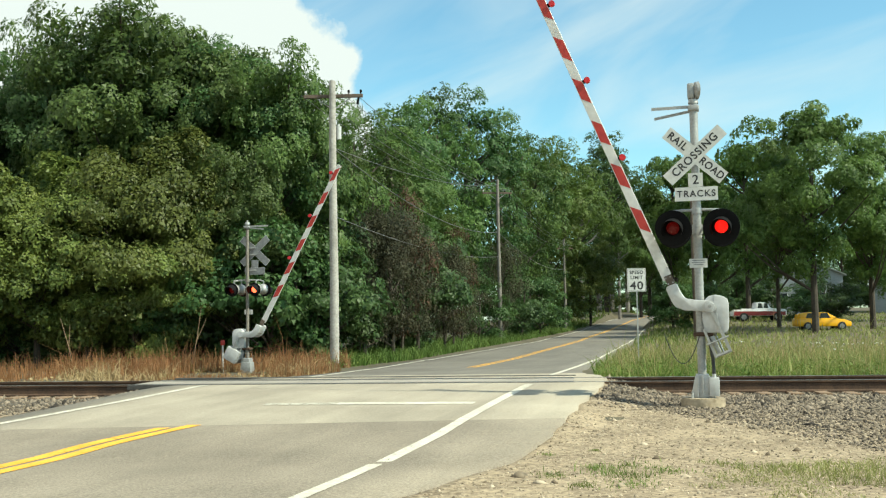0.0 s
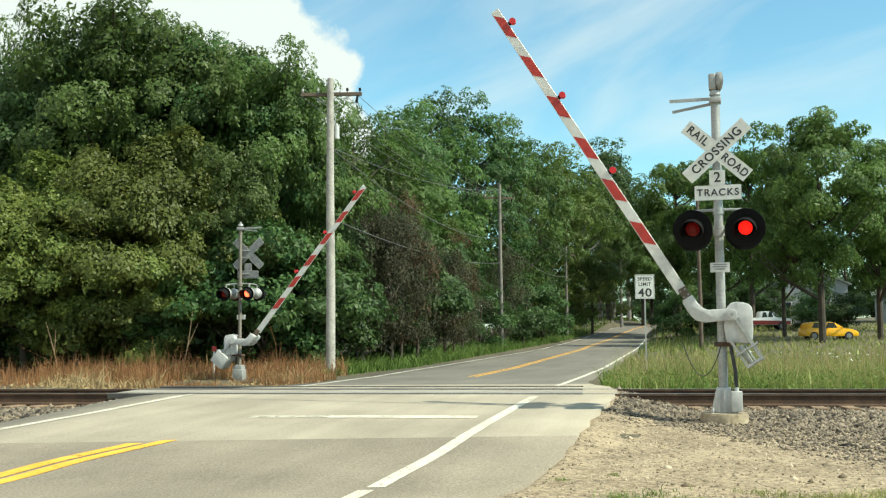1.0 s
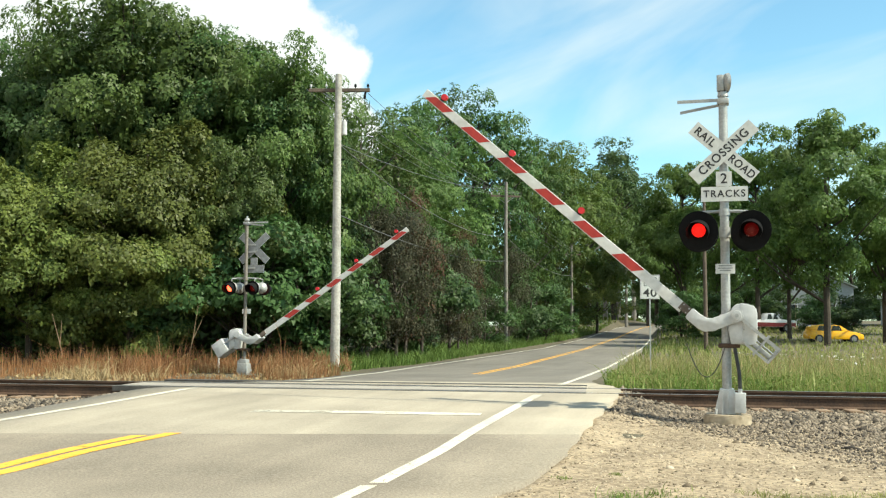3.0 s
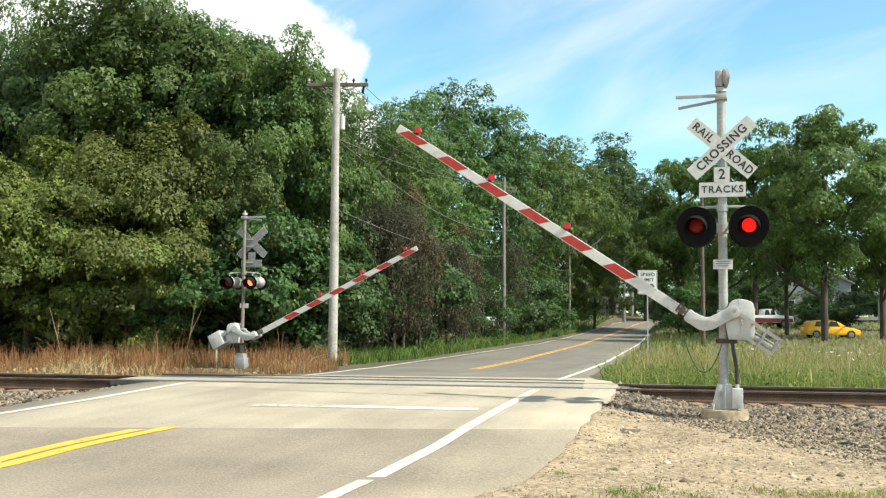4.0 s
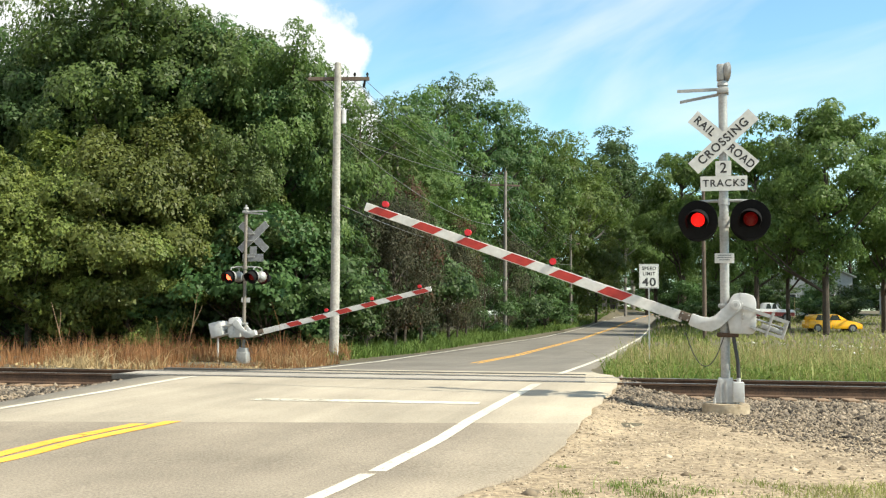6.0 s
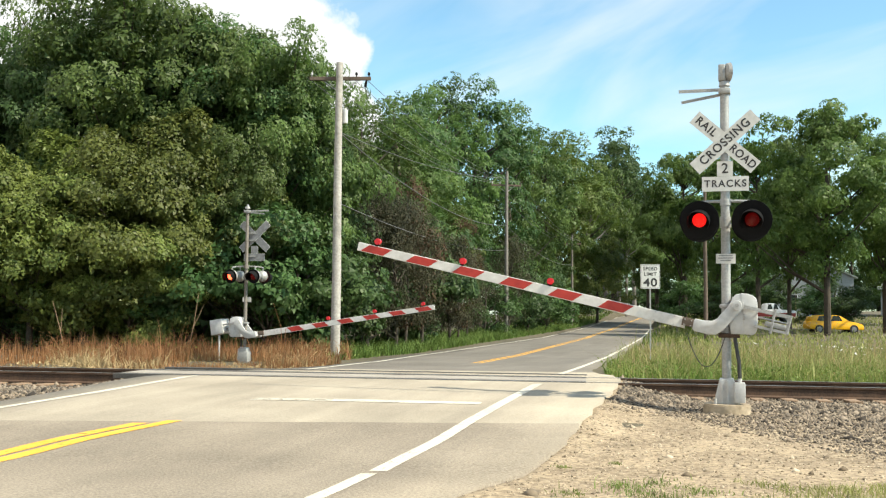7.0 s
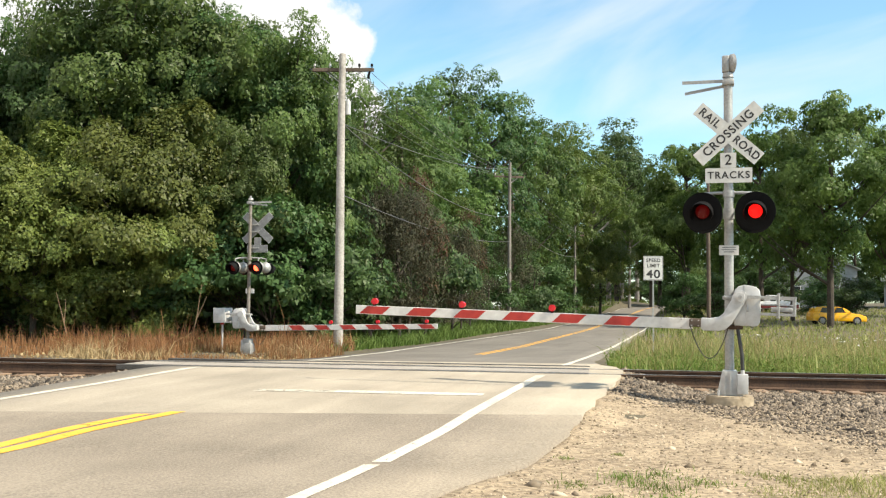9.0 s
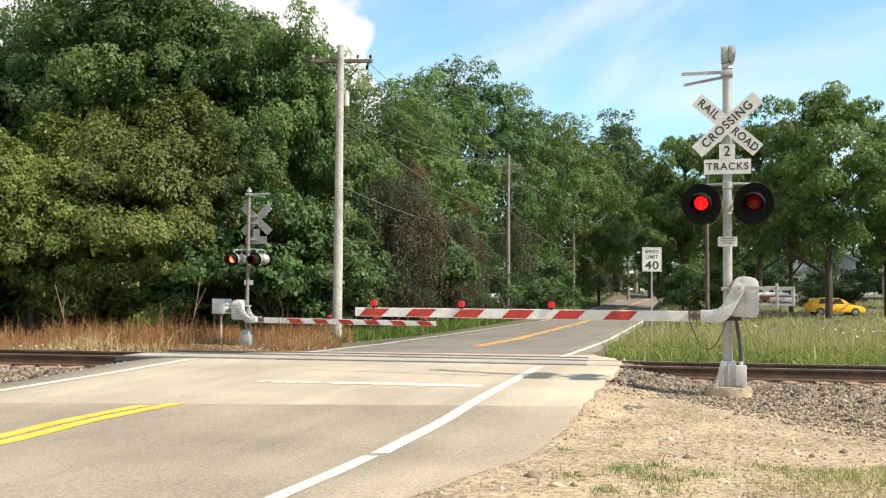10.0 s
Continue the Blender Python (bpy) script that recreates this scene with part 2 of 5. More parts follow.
PETAL = material("white_petal", (0.6, 0.6, 0.56), (0.8, 0.8, 0.76), 0.8, 0, 10, 2, 0)
CAR_YELLOW = material("yellow_car_paint", (0.72, 0.36, 0.01), (0.8, 0.42, 0.015), 0.25, 0, 4, 0.6, 0)
CAR_WHITE = material("white_car_paint", (0.75, 0.75, 0.75), (0.82, 0.82, 0.82), 0.3, 0, 4, 0.6, 0)
CAR_RED = material("maroon_car_paint", (0.2, 0.02, 0.02), (0.26, 0.03, 0.03), 0.3, 0, 4, 0.6, 0)
GLASS_DARK = material("dark_window_glass", (0.015, 0.02, 0.022), (0.03, 0.035, 0.04), 0.08, 0, 3, 0.6, 0)
TYRE = material("tyre_rubber", (0.012, 0.012, 0.012), (0.03, 0.03, 0.03), 0.85, 0, 20, 2, 0.1)
SIDING = material("pale_siding", (0.2, 0.22, 0.235), (0.29, 0.31, 0.325), 0.8, 0, 6, 0.6, 0.1)
ROOF = material("green_grey_roof", (0.14, 0.17, 0.15), (0.25, 0.28, 0.26), 0.85, 0, 14, 0.7, 0.3)


# ---- mesh helpers ----
def mesh_of(name, verts, faces, mat, smooth=False):
    me = bpy.data.meshes.new(name)
    me.from_pydata([tuple(v) for v in verts], [], faces)
    me.materials.append(mat)
    if smooth:
        me.polygons.foreach_set("use_smooth", [True] * len(me.polygons))
    me.update()
    return me


def mesh_np(name, verts, quads, mat):
    """A mesh from arrays: verts (n, 3) and faces (m, k)."""
    me = bpy.data.meshes.new(name)
    n, k = quads.shape
    me.vertices.add(len(verts))
    me.vertices.foreach_set("co", np.ascontiguousarray(verts, dtype=np.float32).ravel())
    me.loops.add(n * k)
    me.loops.foreach_set("vertex_index", np.ascontiguousarray(quads, dtype=np.int32).ravel())
    me.polygons.add(n)
    me.polygons.foreach_set("loop_start", np.arange(0, n * k, k, dtype=np.int32))
    me.materials.append(mat)
    me.update(calc_edges=True)
    return me


def part(name, bm, mat, parent=None, label="", smooth=True):
    me = bpy.data.meshes.new(name)
    bm.to_mesh(me)
    bm.free()
    me.materials.append(mat)
    if smooth:
        me.polygons.foreach_set("use_smooth", [True] * len(me.polygons))
        me.set_sharp_from_angle(angle=radians(35))
    ob = new(name, me)
    ob.parent = parent
    return tagged(ob, label)


def put(name, me, parent=None, label="", m=None):
    ob = new(name, me)
    ob.parent = parent
    if m is not None:
        ob.matrix_local = m
    return tagged(ob, label)


def thing(name, m, label, category, group="", kind=""):
    ob = new(name)
    ob.empty_display_size = 0.2
    ob.matrix_world = m
    return tagged(ob, label, category, group, kind)


def box(bm, x0, x1, y0, y1, z0, z1, bevel=0.0, m=None):
    made = bmesh.ops.create_cube(bm, size=1.0)["verts"]
    s = Matrix.LocRotScale(((x0 + x1) / 2, (y0 + y1) / 2, (z0 + z1) / 2), None, (x1 - x0, y1 - y0, z1 - z0))
    bmesh.ops.transform(bm, matrix=(m @ s) if m is not None else s, verts=made)
    if bevel:
        edges = list({e for v in made for e in v.link_edges})
        bmesh.ops.bevel(bm, geom=edges, offset=bevel, segments=2, affect="EDGES", profile=0.5)
    return bm


def tube(bm, p0, p1, r0, r1=None, sides=12, caps=True):
    r1 = r0 if r1 is None else r1
    p0, p1 = Vector(p0), Vector(p1)
    way = p1 - p0
    turn_to = way.to_track_quat("Z", "Y").to_matrix().to_4x4()
    bmesh.ops.create_cone(bm, cap_ends=caps, segments=sides, radius1=r0, radius2=r1, depth=way.length,
                          matrix=Matrix.Translation((p0 + p1) / 2) @ turn_to)
    return bm


def path_tube(bm, pts, r, sides=8):
    """A tube along a bent line."""
    pts = [Vector(p) for p in pts]
    rings = []
    for i, p in enumerate(pts):
        way = (pts[min(i + 1, len(pts) - 1)] - pts[max(i - 1, 0)]).normalized()
        ref = Vector((1, 0, 0)) if abs(way.x) < 0.8 else Vector((0, 1, 0))
        side = (ref - way * ref.dot(way)).normalized()
        over = way.cross(side)
        rr = r[i] if isinstance(r, (list, tuple)) else r
        rings.append([bm.verts.new(p + side * (rr * math.cos(a)) + over * (rr * math.sin(a)))
                      for a in [2 * math.pi * k / sides for k in range(sides)]])
    for a, b in zip(rings, rings[1:]):
        for k in range(sides):
            bm.faces.new((a[k], a[(k + 1) % sides], b[(k + 1) % sides], b[k]))
    bm.faces.new(rings[0][::-1])
    bm.faces.new(rings[-1])
    return bm


def slab(bm, outline, y0, y1, bevel=0.0):
    """An outline in x and z, thickened from y0 to y1."""
    front = [bm.verts.new((x, y1, z)) for x, z in outline]
    rear = [bm.verts.new((x, y0, z)) for x, z in outline]
    n = len(outline)
    faces = [bm.faces.new(front), bm.faces.new(rear[::-1])]
    for i in range(n):
        faces.append(bm.faces.new((front[i], rear[i], rear[(i + 1) % n], front[(i + 1) % n])))
    bmesh.ops.recalc_face_normals(bm, faces=faces)
    if bevel:
        edges = list({e for f in faces[:2] for e in f.edges})
        bmesh.ops.bevel(bm, geom=edges, offset=bevel, segments=2, affect="EDGES", profile=0.5)
    return bm


def letters(name, text, size, mat, parent, m, depth=0.001, stretch=1.0, bold=0.0, gap=1.0):
    """Raised letters in the built-in font, centred on the pose m."""
    cu = bpy.data.curves.new(name, "FONT")
    cu.body, cu.size, cu.extrude, cu.align_x, cu.align_y = text, size, depth, "CENTER", "CENTER"
    cu.offset, cu.space_character = bold, gap
    tmp = new(name, cu)
    dg = bpy.context.evaluated_depsgraph_get()
    me = bpy.data.meshes.new_from_object(tmp.evaluated_get(dg))
    bpy.data.objects.remove(tmp)
    bpy.data.curves.remove(cu)
    me.materials.clear()
    me.materials.append(mat)
    me.transform(Matrix.Diagonal((stretch, 1, 1, 1)))
    return put(name, me, parent, "", m)


FRONT = Matrix(((-1, 0, 0, 0), (0, 0, 1, 0), (0, 1, 0, 0), (0, 0, 0, 1)))  # text on a plate that faces +y


# ---- the lie of the land ----
def track_v(x, y):
    """Distance beyond the near rail, square to the track."""
    return (y - (19.54 - 0.153 * x)) * 0.9885


def road_z(x, y):
    return np.interp(track_v(x, y), [-14, -10, -8.2, -4.8, -0.5, 2.2, 5, 11, 20, 50, 56, 90, 115, 140, 200, 400],
                     [0.0, 0.03, 0.08, 0.17, 0.24, 0.24, 0.17, 0.04, -0.05, 0.0, 0.08, 0.35, 1.3, 1.75, 1.2, 0.5])


def line_right(y):
    return np.interp(y, [-15, 7.5, 8.6, 9.7, 11.4, 13.05, 14.4, 16.5, 18.5, 21.6, 30, 40.4, 75, 110, 134, 220], [-8.0, -1.19, -0.85, -0.54, -0.04, 0.35, 0.7, 1.22, 1.72, 2.49, 4.29, 6.77, 15.0, 22.8, 29.8, 54])


def line_left(y):
    return np.interp(y, [-15, 14.15, 15.3, 16.3, 17.8, 19.8, 20.8, 23, 29.4, 39.1, 55.4, 79.3, 110, 134, 220], [-15.0, -6.11, -5.77, -5.52, -5.24, -4.84, -4.4, -3.0, -2.16, -0.49, 3.6, 9.54, 16.25, 23.3, 47.5])


def line_mid(y):
    return np.interp(y, [-15, 10.4, 11.25, 12.05, 12.5, 13, 18.5, 30.9, 41.9, 51.3, 78.4, 110, 134, 220], [-11.4, -4.28, -4.1, -3.82, -3.64, -3.46, -1.9, 1.16, 3.62, 5.8, 12.05, 19.33, 26.5, 50.7])


def edge_right(y):
    return line_right(y) + np.interp(y, [5, 8, 9.5, 12, 18.4, 20, 21.5, 23, 26], [0.5, 1.0, 1.4, 1.42, 1.48, 1.4, 1.2, 0.7, 0.3]) + 0.025 * np.sin(4.1 * y) + 0.02 * np.sin(13.3 * y + 1) + 0.012 * np.sin(31 * y)


def edge_left(y):
    return line_left(y) - np.interp(y, [5, 14, 19, 22, 26], [0.35, 0.5, 0.9, 0.8, 0.35])


def ground_z(x, y):
    v = track_v(x, y)
    base = np.interp(v, [-3.4, -1.6, -0.5, 2.8, 4.5, 20, 60, 90, 115, 140, 200, 400], [0.0, 0.0, -0.035, -0.03, -0.02, -0.08, 0.2, 0.35, 1.2, 1.6, 1.3, 0.6])
    base = base + np.interp(x, [18, 25], [0, 1]) * np.interp(y, [55, 78, 95, 150, 400], [0, 0.2, 0.75, 1.0, 0.4])
    rz = road_z(x, y)
    out_by = np.maximum(x - edge_right(y), edge_left(y) - x)
    ramp = np.where(out_by < 0, rz - 0.09, rz - 0.05 - 0.16 * out_by)
    return np.where(out_by < 0, ramp, np.maximum(base, ramp))


def sheet(name, xs, ys, zf, mat, label, category, kind="structure"):
    """A sheet over the grid xs by ys (xs may depend on y)."""
    ys = np.asarray(ys, float)
    rows = [np.asarray(xs(y) if callable(xs) else xs, float) for y in ys]
    n = len(rows[0])
    X, Y = np.stack(rows), np.repeat(ys[:, None], n, 1)
    V = np.stack([X, Y, zf(X, Y)], -1).reshape(-1, 3)
    i = np.arange((len(ys) - 1) * n).reshape(-1, n)[:, :-1].ravel()
    me = mesh_np(name, V, np.stack([i, i + 1, i + n + 1, i + n], 1), mat)
    return tagged(put(name, me), label, category, "", kind)


gx = np.concatenate([[-2500, -900, -350, -160, -90, -60], np.arange(-45, 60.1, 0.75), [75, 95, 130, 200, 400, 1000, 2500]])
gy = np.concatenate([[-2500, -700, -200, -60, -25], np.arange(-12, 46, 0.6), np.arange(47, 150, 3), [165, 185, 220, 300, 450, 900, 2500]])
sheet("ground", gx, gy, ground_z, EARTH, "dark earth ground under grass and trees", "ground")


def strip(name, left, right, y0, y1, mat, label, category, lift=0.0, step=0.5, cols=2, skirt=0.0, parent=None):
    ys = np.linspace(y0, y1, max(3, int((y1 - y0) / step) + 1))
    f = np.linspace(0, 1, cols)

    def cross(y):
        a, b = left(y), right(y)
        xs = a + (b - a) * f
        return np.concatenate([[a - 0.02], xs, [b + 0.02]]) if skirt else xs

    def height(X, Y):
        Z = road_z(X, Y) + lift
        if skirt:
            Z[:, 0] -= skirt
            Z[:, -1] -= skirt
        return Z
    ob = sheet(name, cross, ys, height, mat, label, category)
    return ob


strip("road", edge_left, edge_right, -15, 12.9, ASPHALT, "two-lane grey asphalt road before the crossing", "road", 0, 0.5, 9, 0.3)
strip("road", edge_left, edge_right, 12.9, 23.6, ASPHALT_OLD, "paler worn asphalt approach over the tracks", "road", 0.0, 0.4, 9, 0.3)
strip("road", edge_left, edge_right, 23.6, 230, ASPHALT_FAR, "dark asphalt road that climbs away between trees", "road", 0, 1.0, 9, 0.3)


def line_strip(name, f, y0, y1, half, mat, label, shift=0.0, lift=0.006):
    return strip(name, lambda y: f(y) + shift - half, lambda y: f(y) + shift + half, y0, y1, mat, label, "road marking", lift, 0.4)


line_strip("edge_line", line_right, -15, 9.35, 0.075, PAINT_WHITE, "white edge line, chipped")
line_strip("edge_line", line_right, 9.5, 18.6, 0.085, PAINT_WHITE, "white edge line up to the rails", 0.03)
line_strip("edge_line", line_right, 21.9, 45, 0.07, PAINT_WHITE, "white edge line beyond the rails")
line_strip("edge_line", line_right, 45, 225, 0.07, PAINT_WHITE, "white edge line beyond the rails")
line_strip("edge_line", line_left, -15, 20.0, 0.075, PAINT_WHITE, "white edge line on the far lane")
line_strip("edge_line", line_left, 22.6, 225, 0.07, PAINT_WHITE, "white edge line beyond the rails")
line_strip("centre_line", line_mid, -15, 12.7, 0.098, PAINT_YELLOW, "double yellow centre line", -0.135)
line_strip("centre_line", line_mid, -15, 12.95, 0.098, PAINT_YELLOW, "double yellow centre line", 0.135)
line_strip("centre_line", line_mid, 30.5, 225, 0.045, PAINT_YELLOW, "double yellow centre line beyond the rails", -0.1)
line_strip("centre_line", line_mid, 30.5, 225, 0.045, PAINT_YELLOW, "double yellow centre line beyond the rails", 0.1)


def quad_on_road(name, p, q, half, mat, label, lift=0.006, kind="structure"):
    """A painted bar from p to q."""
    n = 12
    a = np.array([p + (q - p) * i / n for i in range(n + 1)])
    way = (q - p) / np.linalg.norm(q - p)
    side = np.array([-way[1], way[0]]) * half
    V = []
    for s in (-1, 1):
        xy = a + side * s
        V.append(np.column_stack([xy, road_z(xy[:, 0], xy[:, 1]) + lift]))
    V = np.concatenate(V)
    i = np.arange(n)
    me = mesh_np(name, V, np.stack([i, i + 1, i + n + 2, i + n + 1], 1), mat)
    return tagged(put(name, me), label, "road marking", "", kind)


quad_on_road("stop_line", np.array((-1.63, 15.42)), np.array((0.60, 15.1)), 0.17, PAINT_WHITE, "faded white stop line before the rails")
quad_on_road("stop_line", np.array((-2.84, 15.52)), np.array((-1.64, 15.425)), 0.16, PAINT_FAINT, "rubbed-off end of the stop line")

# gravel beside the road, under the ballast and beyond
sheet("gravel_shoulder", lambda y: edge_right(y) - 0.05 + (26 - edge_right(y)) * np.linspace(0, 1, 90) ** 1.5, np.arange(-12, 22.3, 0.35),
      lambda X, Y: np.where(track_v(X, Y) < 2.9, ground_z(X, Y) + 0.02, ground_z(X, Y) - 0.2), GRAVEL, "tan gravel shoulder beside the road", "gravel")
sheet("gravel_shoulder", lambda y: edge_left(y) + 0.05 - (40 + edge_left(y)) * np.linspace(0, 1, 90) ** 1.5, np.arange(6, 26, 0.35),
      lambda X, Y: np.where(track_v(X, Y) < 2.9, ground_z(X, Y) + 0.02, ground_z(X, Y) - 0.2), GRAVEL, "grey gravel beside the track", "gravel")

for x0, x1, side in ((0.0, 26.0, 1), (-40.0, -3.0, -1)):
    us, vs = np.linspace(x0, x1, 100), np.linspace(-2.8, 2.7, 16)
    U, V_ = np.meshgrid(us, vs)
    X = U
    Y = 19.54 - 0.153 * X + V_ / 0.9885 + 0.12 * np.sin(U * 2.3) * (np.abs(V_) > 2.4)
    inside = ((X < edge_right(Y) + 0.02) & (X > edge_left(Y) - 0.02))
    Z = np.where(inside, ground_z(X, Y) - 0.15, ground_z(X, Y) + 0.026)
    i = np.arange(15 * 100).reshape(15, 100)[:, :-1].ravel()
    me = mesh_np("ballast_bed", np.stack([X, Y, Z], -1).reshape(-1, 3), np.stack([i, i + 1, i + 101, i + 100], 1), BED)
    tagged(put("ballast_bed", me), "dark grit bed under the ballast stones", "track bed", "", "structure")

# ---- railway track ----
TRACK_M = Matrix.Translation((0, 19.54, 0)) @ pose(0, 0, 0, 0, 0, -8.7)
track = thing("railway_track", TRACK_M, "single railway track with rusty rails on wooden sleepers", "railway track", "", "structure")
RAIL_TOP = 0.247


def rail_mesh():
    prof = [(-0.07, 0.0), (0.07, 0.0), (0.07, 0.018), (0.014, 0.04), (0.012, 0.135), (0.036, 0.15), (0.036, 0.178),
            (-0.036, 0.178), (-0.036, 0.15), (-0.012, 0.135), (-0.014, 0.04), (-0.07, 0.018)]
    bm = bmesh.new()
    ends = [[bm.verts.new((x, y, z)) for y, z in prof] for x in (-180, 180)]
    n = len(prof)
    for i in range(n):
        bm.faces.new((ends[0][i], ends[1][i], ends[1][(i + 1) % n], ends[0][(i + 1) % n]))
    bmesh.ops.recalc_face_normals(bm, faces=bm.faces)
    return bm


for y in (0.036, 1.508):
    r = part("rail", rail_mesh(), RUST, track, "rusty steel rail", False)
    r.location, r.scale = (0, y, RAIL_TOP - 0.182 * 1.25), (1, 1, 1.25)
    head = part("railhead", box(bmesh.new(), -180, 180, -0.03, 0.03, 0.1785, 0.1825), RAILTOP, r, "polished running surface", False)
bm = bmesh.new()
box(bm, -0.115, 0.115, -0.55, 2.1, -0.12, 0.025, 0.012)
tie_me = bpy.data.meshes.new("sleeper")
bm.to_mesh(tie_me)
bm.free()
tie_me.materials.append(TIE)
rng = np.random.default_rng(3)
for i in range(-70, 75):
    x = i * 0.53
    if -7.0 < x < 3.2:
        continue
    put("sleeper", tie_me, track, "", pose(x + rng.normal(0, 0.015), rng.normal(0, 0.03), rng.normal(0.004, 0.006), 0, 0, rng.normal(0, 0.8)))
# planks and flangeways across the road
for y, half, mat, lab in ((-0.05, 0.05, RUBBER, "dark flangeway"), (0.135, 0.06, RUBBER, "dark flangeway"), (1.40, 0.06, RUBBER, "dark flangeway"),
                          (1.62, 0.07, RUBBER, "dark flangeway"), (0.77, 0.5, PLANK, "worn crossing panel"), (2.5, 0.12, RUBBER, "tarred seam")):
    part("crossing_panel", box(bmesh.new(), -6.6, 2.75, y - half, y + half, 0.15, 0.2445 if mat is PLANK else 0.246), mat, track, lab, False)


# ---- loose stones ----
def stones(name, pts, size, mat, label, seed):
    """Many small angular stones, one mesh."""
    r = np.random.default_rng(seed)
    n = len(pts)
    base = np.array([(1, 0, 0), (-1, 0, 0), (0, 1, 0), (0, -1, 0), (0, 0, 1), (0, 0, -1)], float)
    tri = np.array([(0, 2, 4), (2, 1, 4), (1, 3, 4), (3, 0, 4), (2, 0, 5), (1, 2, 5), (3, 1, 5), (0, 3, 5)])
    V = base[None] * (1 + 0.35 * r.normal(size=(n, 6, 1))).clip(0.5, 1.6)
    V = V + 0.25 * r.normal(size=V.shape)
    a = r.uniform(0, 2 * np.pi, n)
    c, s = np.cos(a)[:, None], np.sin(a)[:, None]
    V = np.stack([V[..., 0] * c - V[..., 1] * s, V[..., 0] * s + V[..., 1] * c, V[..., 2] * 0.75], -1)
    V = V * (size * r.lognormal(0, 0.35, n))[:, None, None] + pts[:, None]
    F = tri[None] + 6 * np.arange(n)[:, None, None]
    return tagged(put(name, mesh_np(name, V.reshape(-1, 3), F.reshape(-1, 3), mat)), label, "stones", "", "stuff")


def scatter(n, x0, x1, y0, y1, keep, seed, lift=0.0):
    r = np.random.default_rng(seed)
    x, y = r.uniform(x0, x1, n), r.uniform(y0, y1, n)
    k = keep(x, y, r.uniform(0, 1, n))
    x, y = x[k], y[k]
    on = np.where(off_road(x, y), ground_z(x, y), road_z(x, y) - 0.015)
    return np.column_stack([x, y, on + lift])


def off_road(x, y, d=0.0):
    return (x > edge_right(y) + d) | (x < edge_left(y) - d)


stones("ballast", scatter(58000, 1.5, 12, 11, 22.5, lambda x, y, u: off_road(x, y, 0.1) & (track_v(x, y) > -2.6 - 1.6 * u ** 2 - 1.0 * np.maximum(0, x - 4.3)) & (track_v(x, y) < 2.6), 1, 0.022), 0.026, STONE, "grey-brown crushed-stone ballast along the rails", 1)
stones("ballast", scatter(24000, -16, -4, 13, 25, lambda x, y, u: off_road(x, y, 0.15) & (track_v(x, y) > -4.5) & (track_v(x, y) < 2.6), 2, 0.022), 0.028, STONE, "grey-brown crushed-stone ballast along the rails", 2)
stones("ballast", scatter(26000, 3.0, 8.5, 8, 15.6, lambda x, y, u: (x > 3.5 + (14.4 - y) * 0.25 + 0.9 * u ** 2) & (track_v(x, y) < -2.4) & (u < 0.9), 34, 0.02), 0.019, STONE, "grey stones spilled from the ballast over the shoulder", 34)
stones("gravel", scatter(17000, -1.0, 7, 6.8, 16, lambda x, y, u: off_road(x, y, 0.02) & (track_v(x, y) < -2.6), 3, 0.02), 0.0105, PEBBLE, "loose tan gravel on the shoulder", 3)
stones("gravel", scatter(260, -0.5, 8, 6, 17, lambda x, y, u: off_road(x, y, 0.2) & (track_v(x, y) < -2.8), 33, 0.02), 0.03, PEBBLE, "larger pale stones on the shoulder", 33)


# ---- grass ----
def blades(name, pts, height, width, mat, label, seed, lean=0.35):
    r = np.random.default_rng(seed)
    n = len(pts)
    a = r.uniform(0, 2 * np.pi, n)
    side = np.column_stack([np.cos(a), np.sin(a), np.zeros(n)])
    b = r.uniform(0, 2 * np.pi, n)
    h = height * r.lognormal(0, 0.3, n) * (0.85 + 0.3 * patchy(pts[:, 0], pts[:, 1], 1.1, seed)).clip(0.35, 1.4)
    bend = np.column_stack([np.cos(b), np.sin(b), np.zeros(n)]) * (h * np.abs(r.normal(0, lean, n)))[:, None]
    w = side * (width * r.uniform(0.6, 1.4, n))[:, None]
    up_ = np.column_stack([np.zeros(n), np.zeros(n), h])
    p0, p1, p2 = pts, pts + bend * 0.3 + up_ * 0.6, pts + bend + up_ * 0.98
    V = np.stack([p0 - w, p0 + w, p1 + w * 0.7, p1 - w * 0.7, p2 + w * 0.12, p2 - w * 0.12], 1)
    F = np.array([(0, 1, 2, 3), (3, 2, 4, 5)])[None] + 6 * np.arange(n)[:, None, None]
    return tagged(put(name, mesh_np(name, V.reshape(-1, 3), F.reshape(-1, 4), mat)), label, "grass", "", "stuff")


def patchy(x, y, s, seed):
    return np.sin(x * s + seed) * np.sin(y * s * 1.3 + seed * 2.1) + 0.6 * np.sin(x * s * 2.7 + y * s * 1.9 + seed * 3)


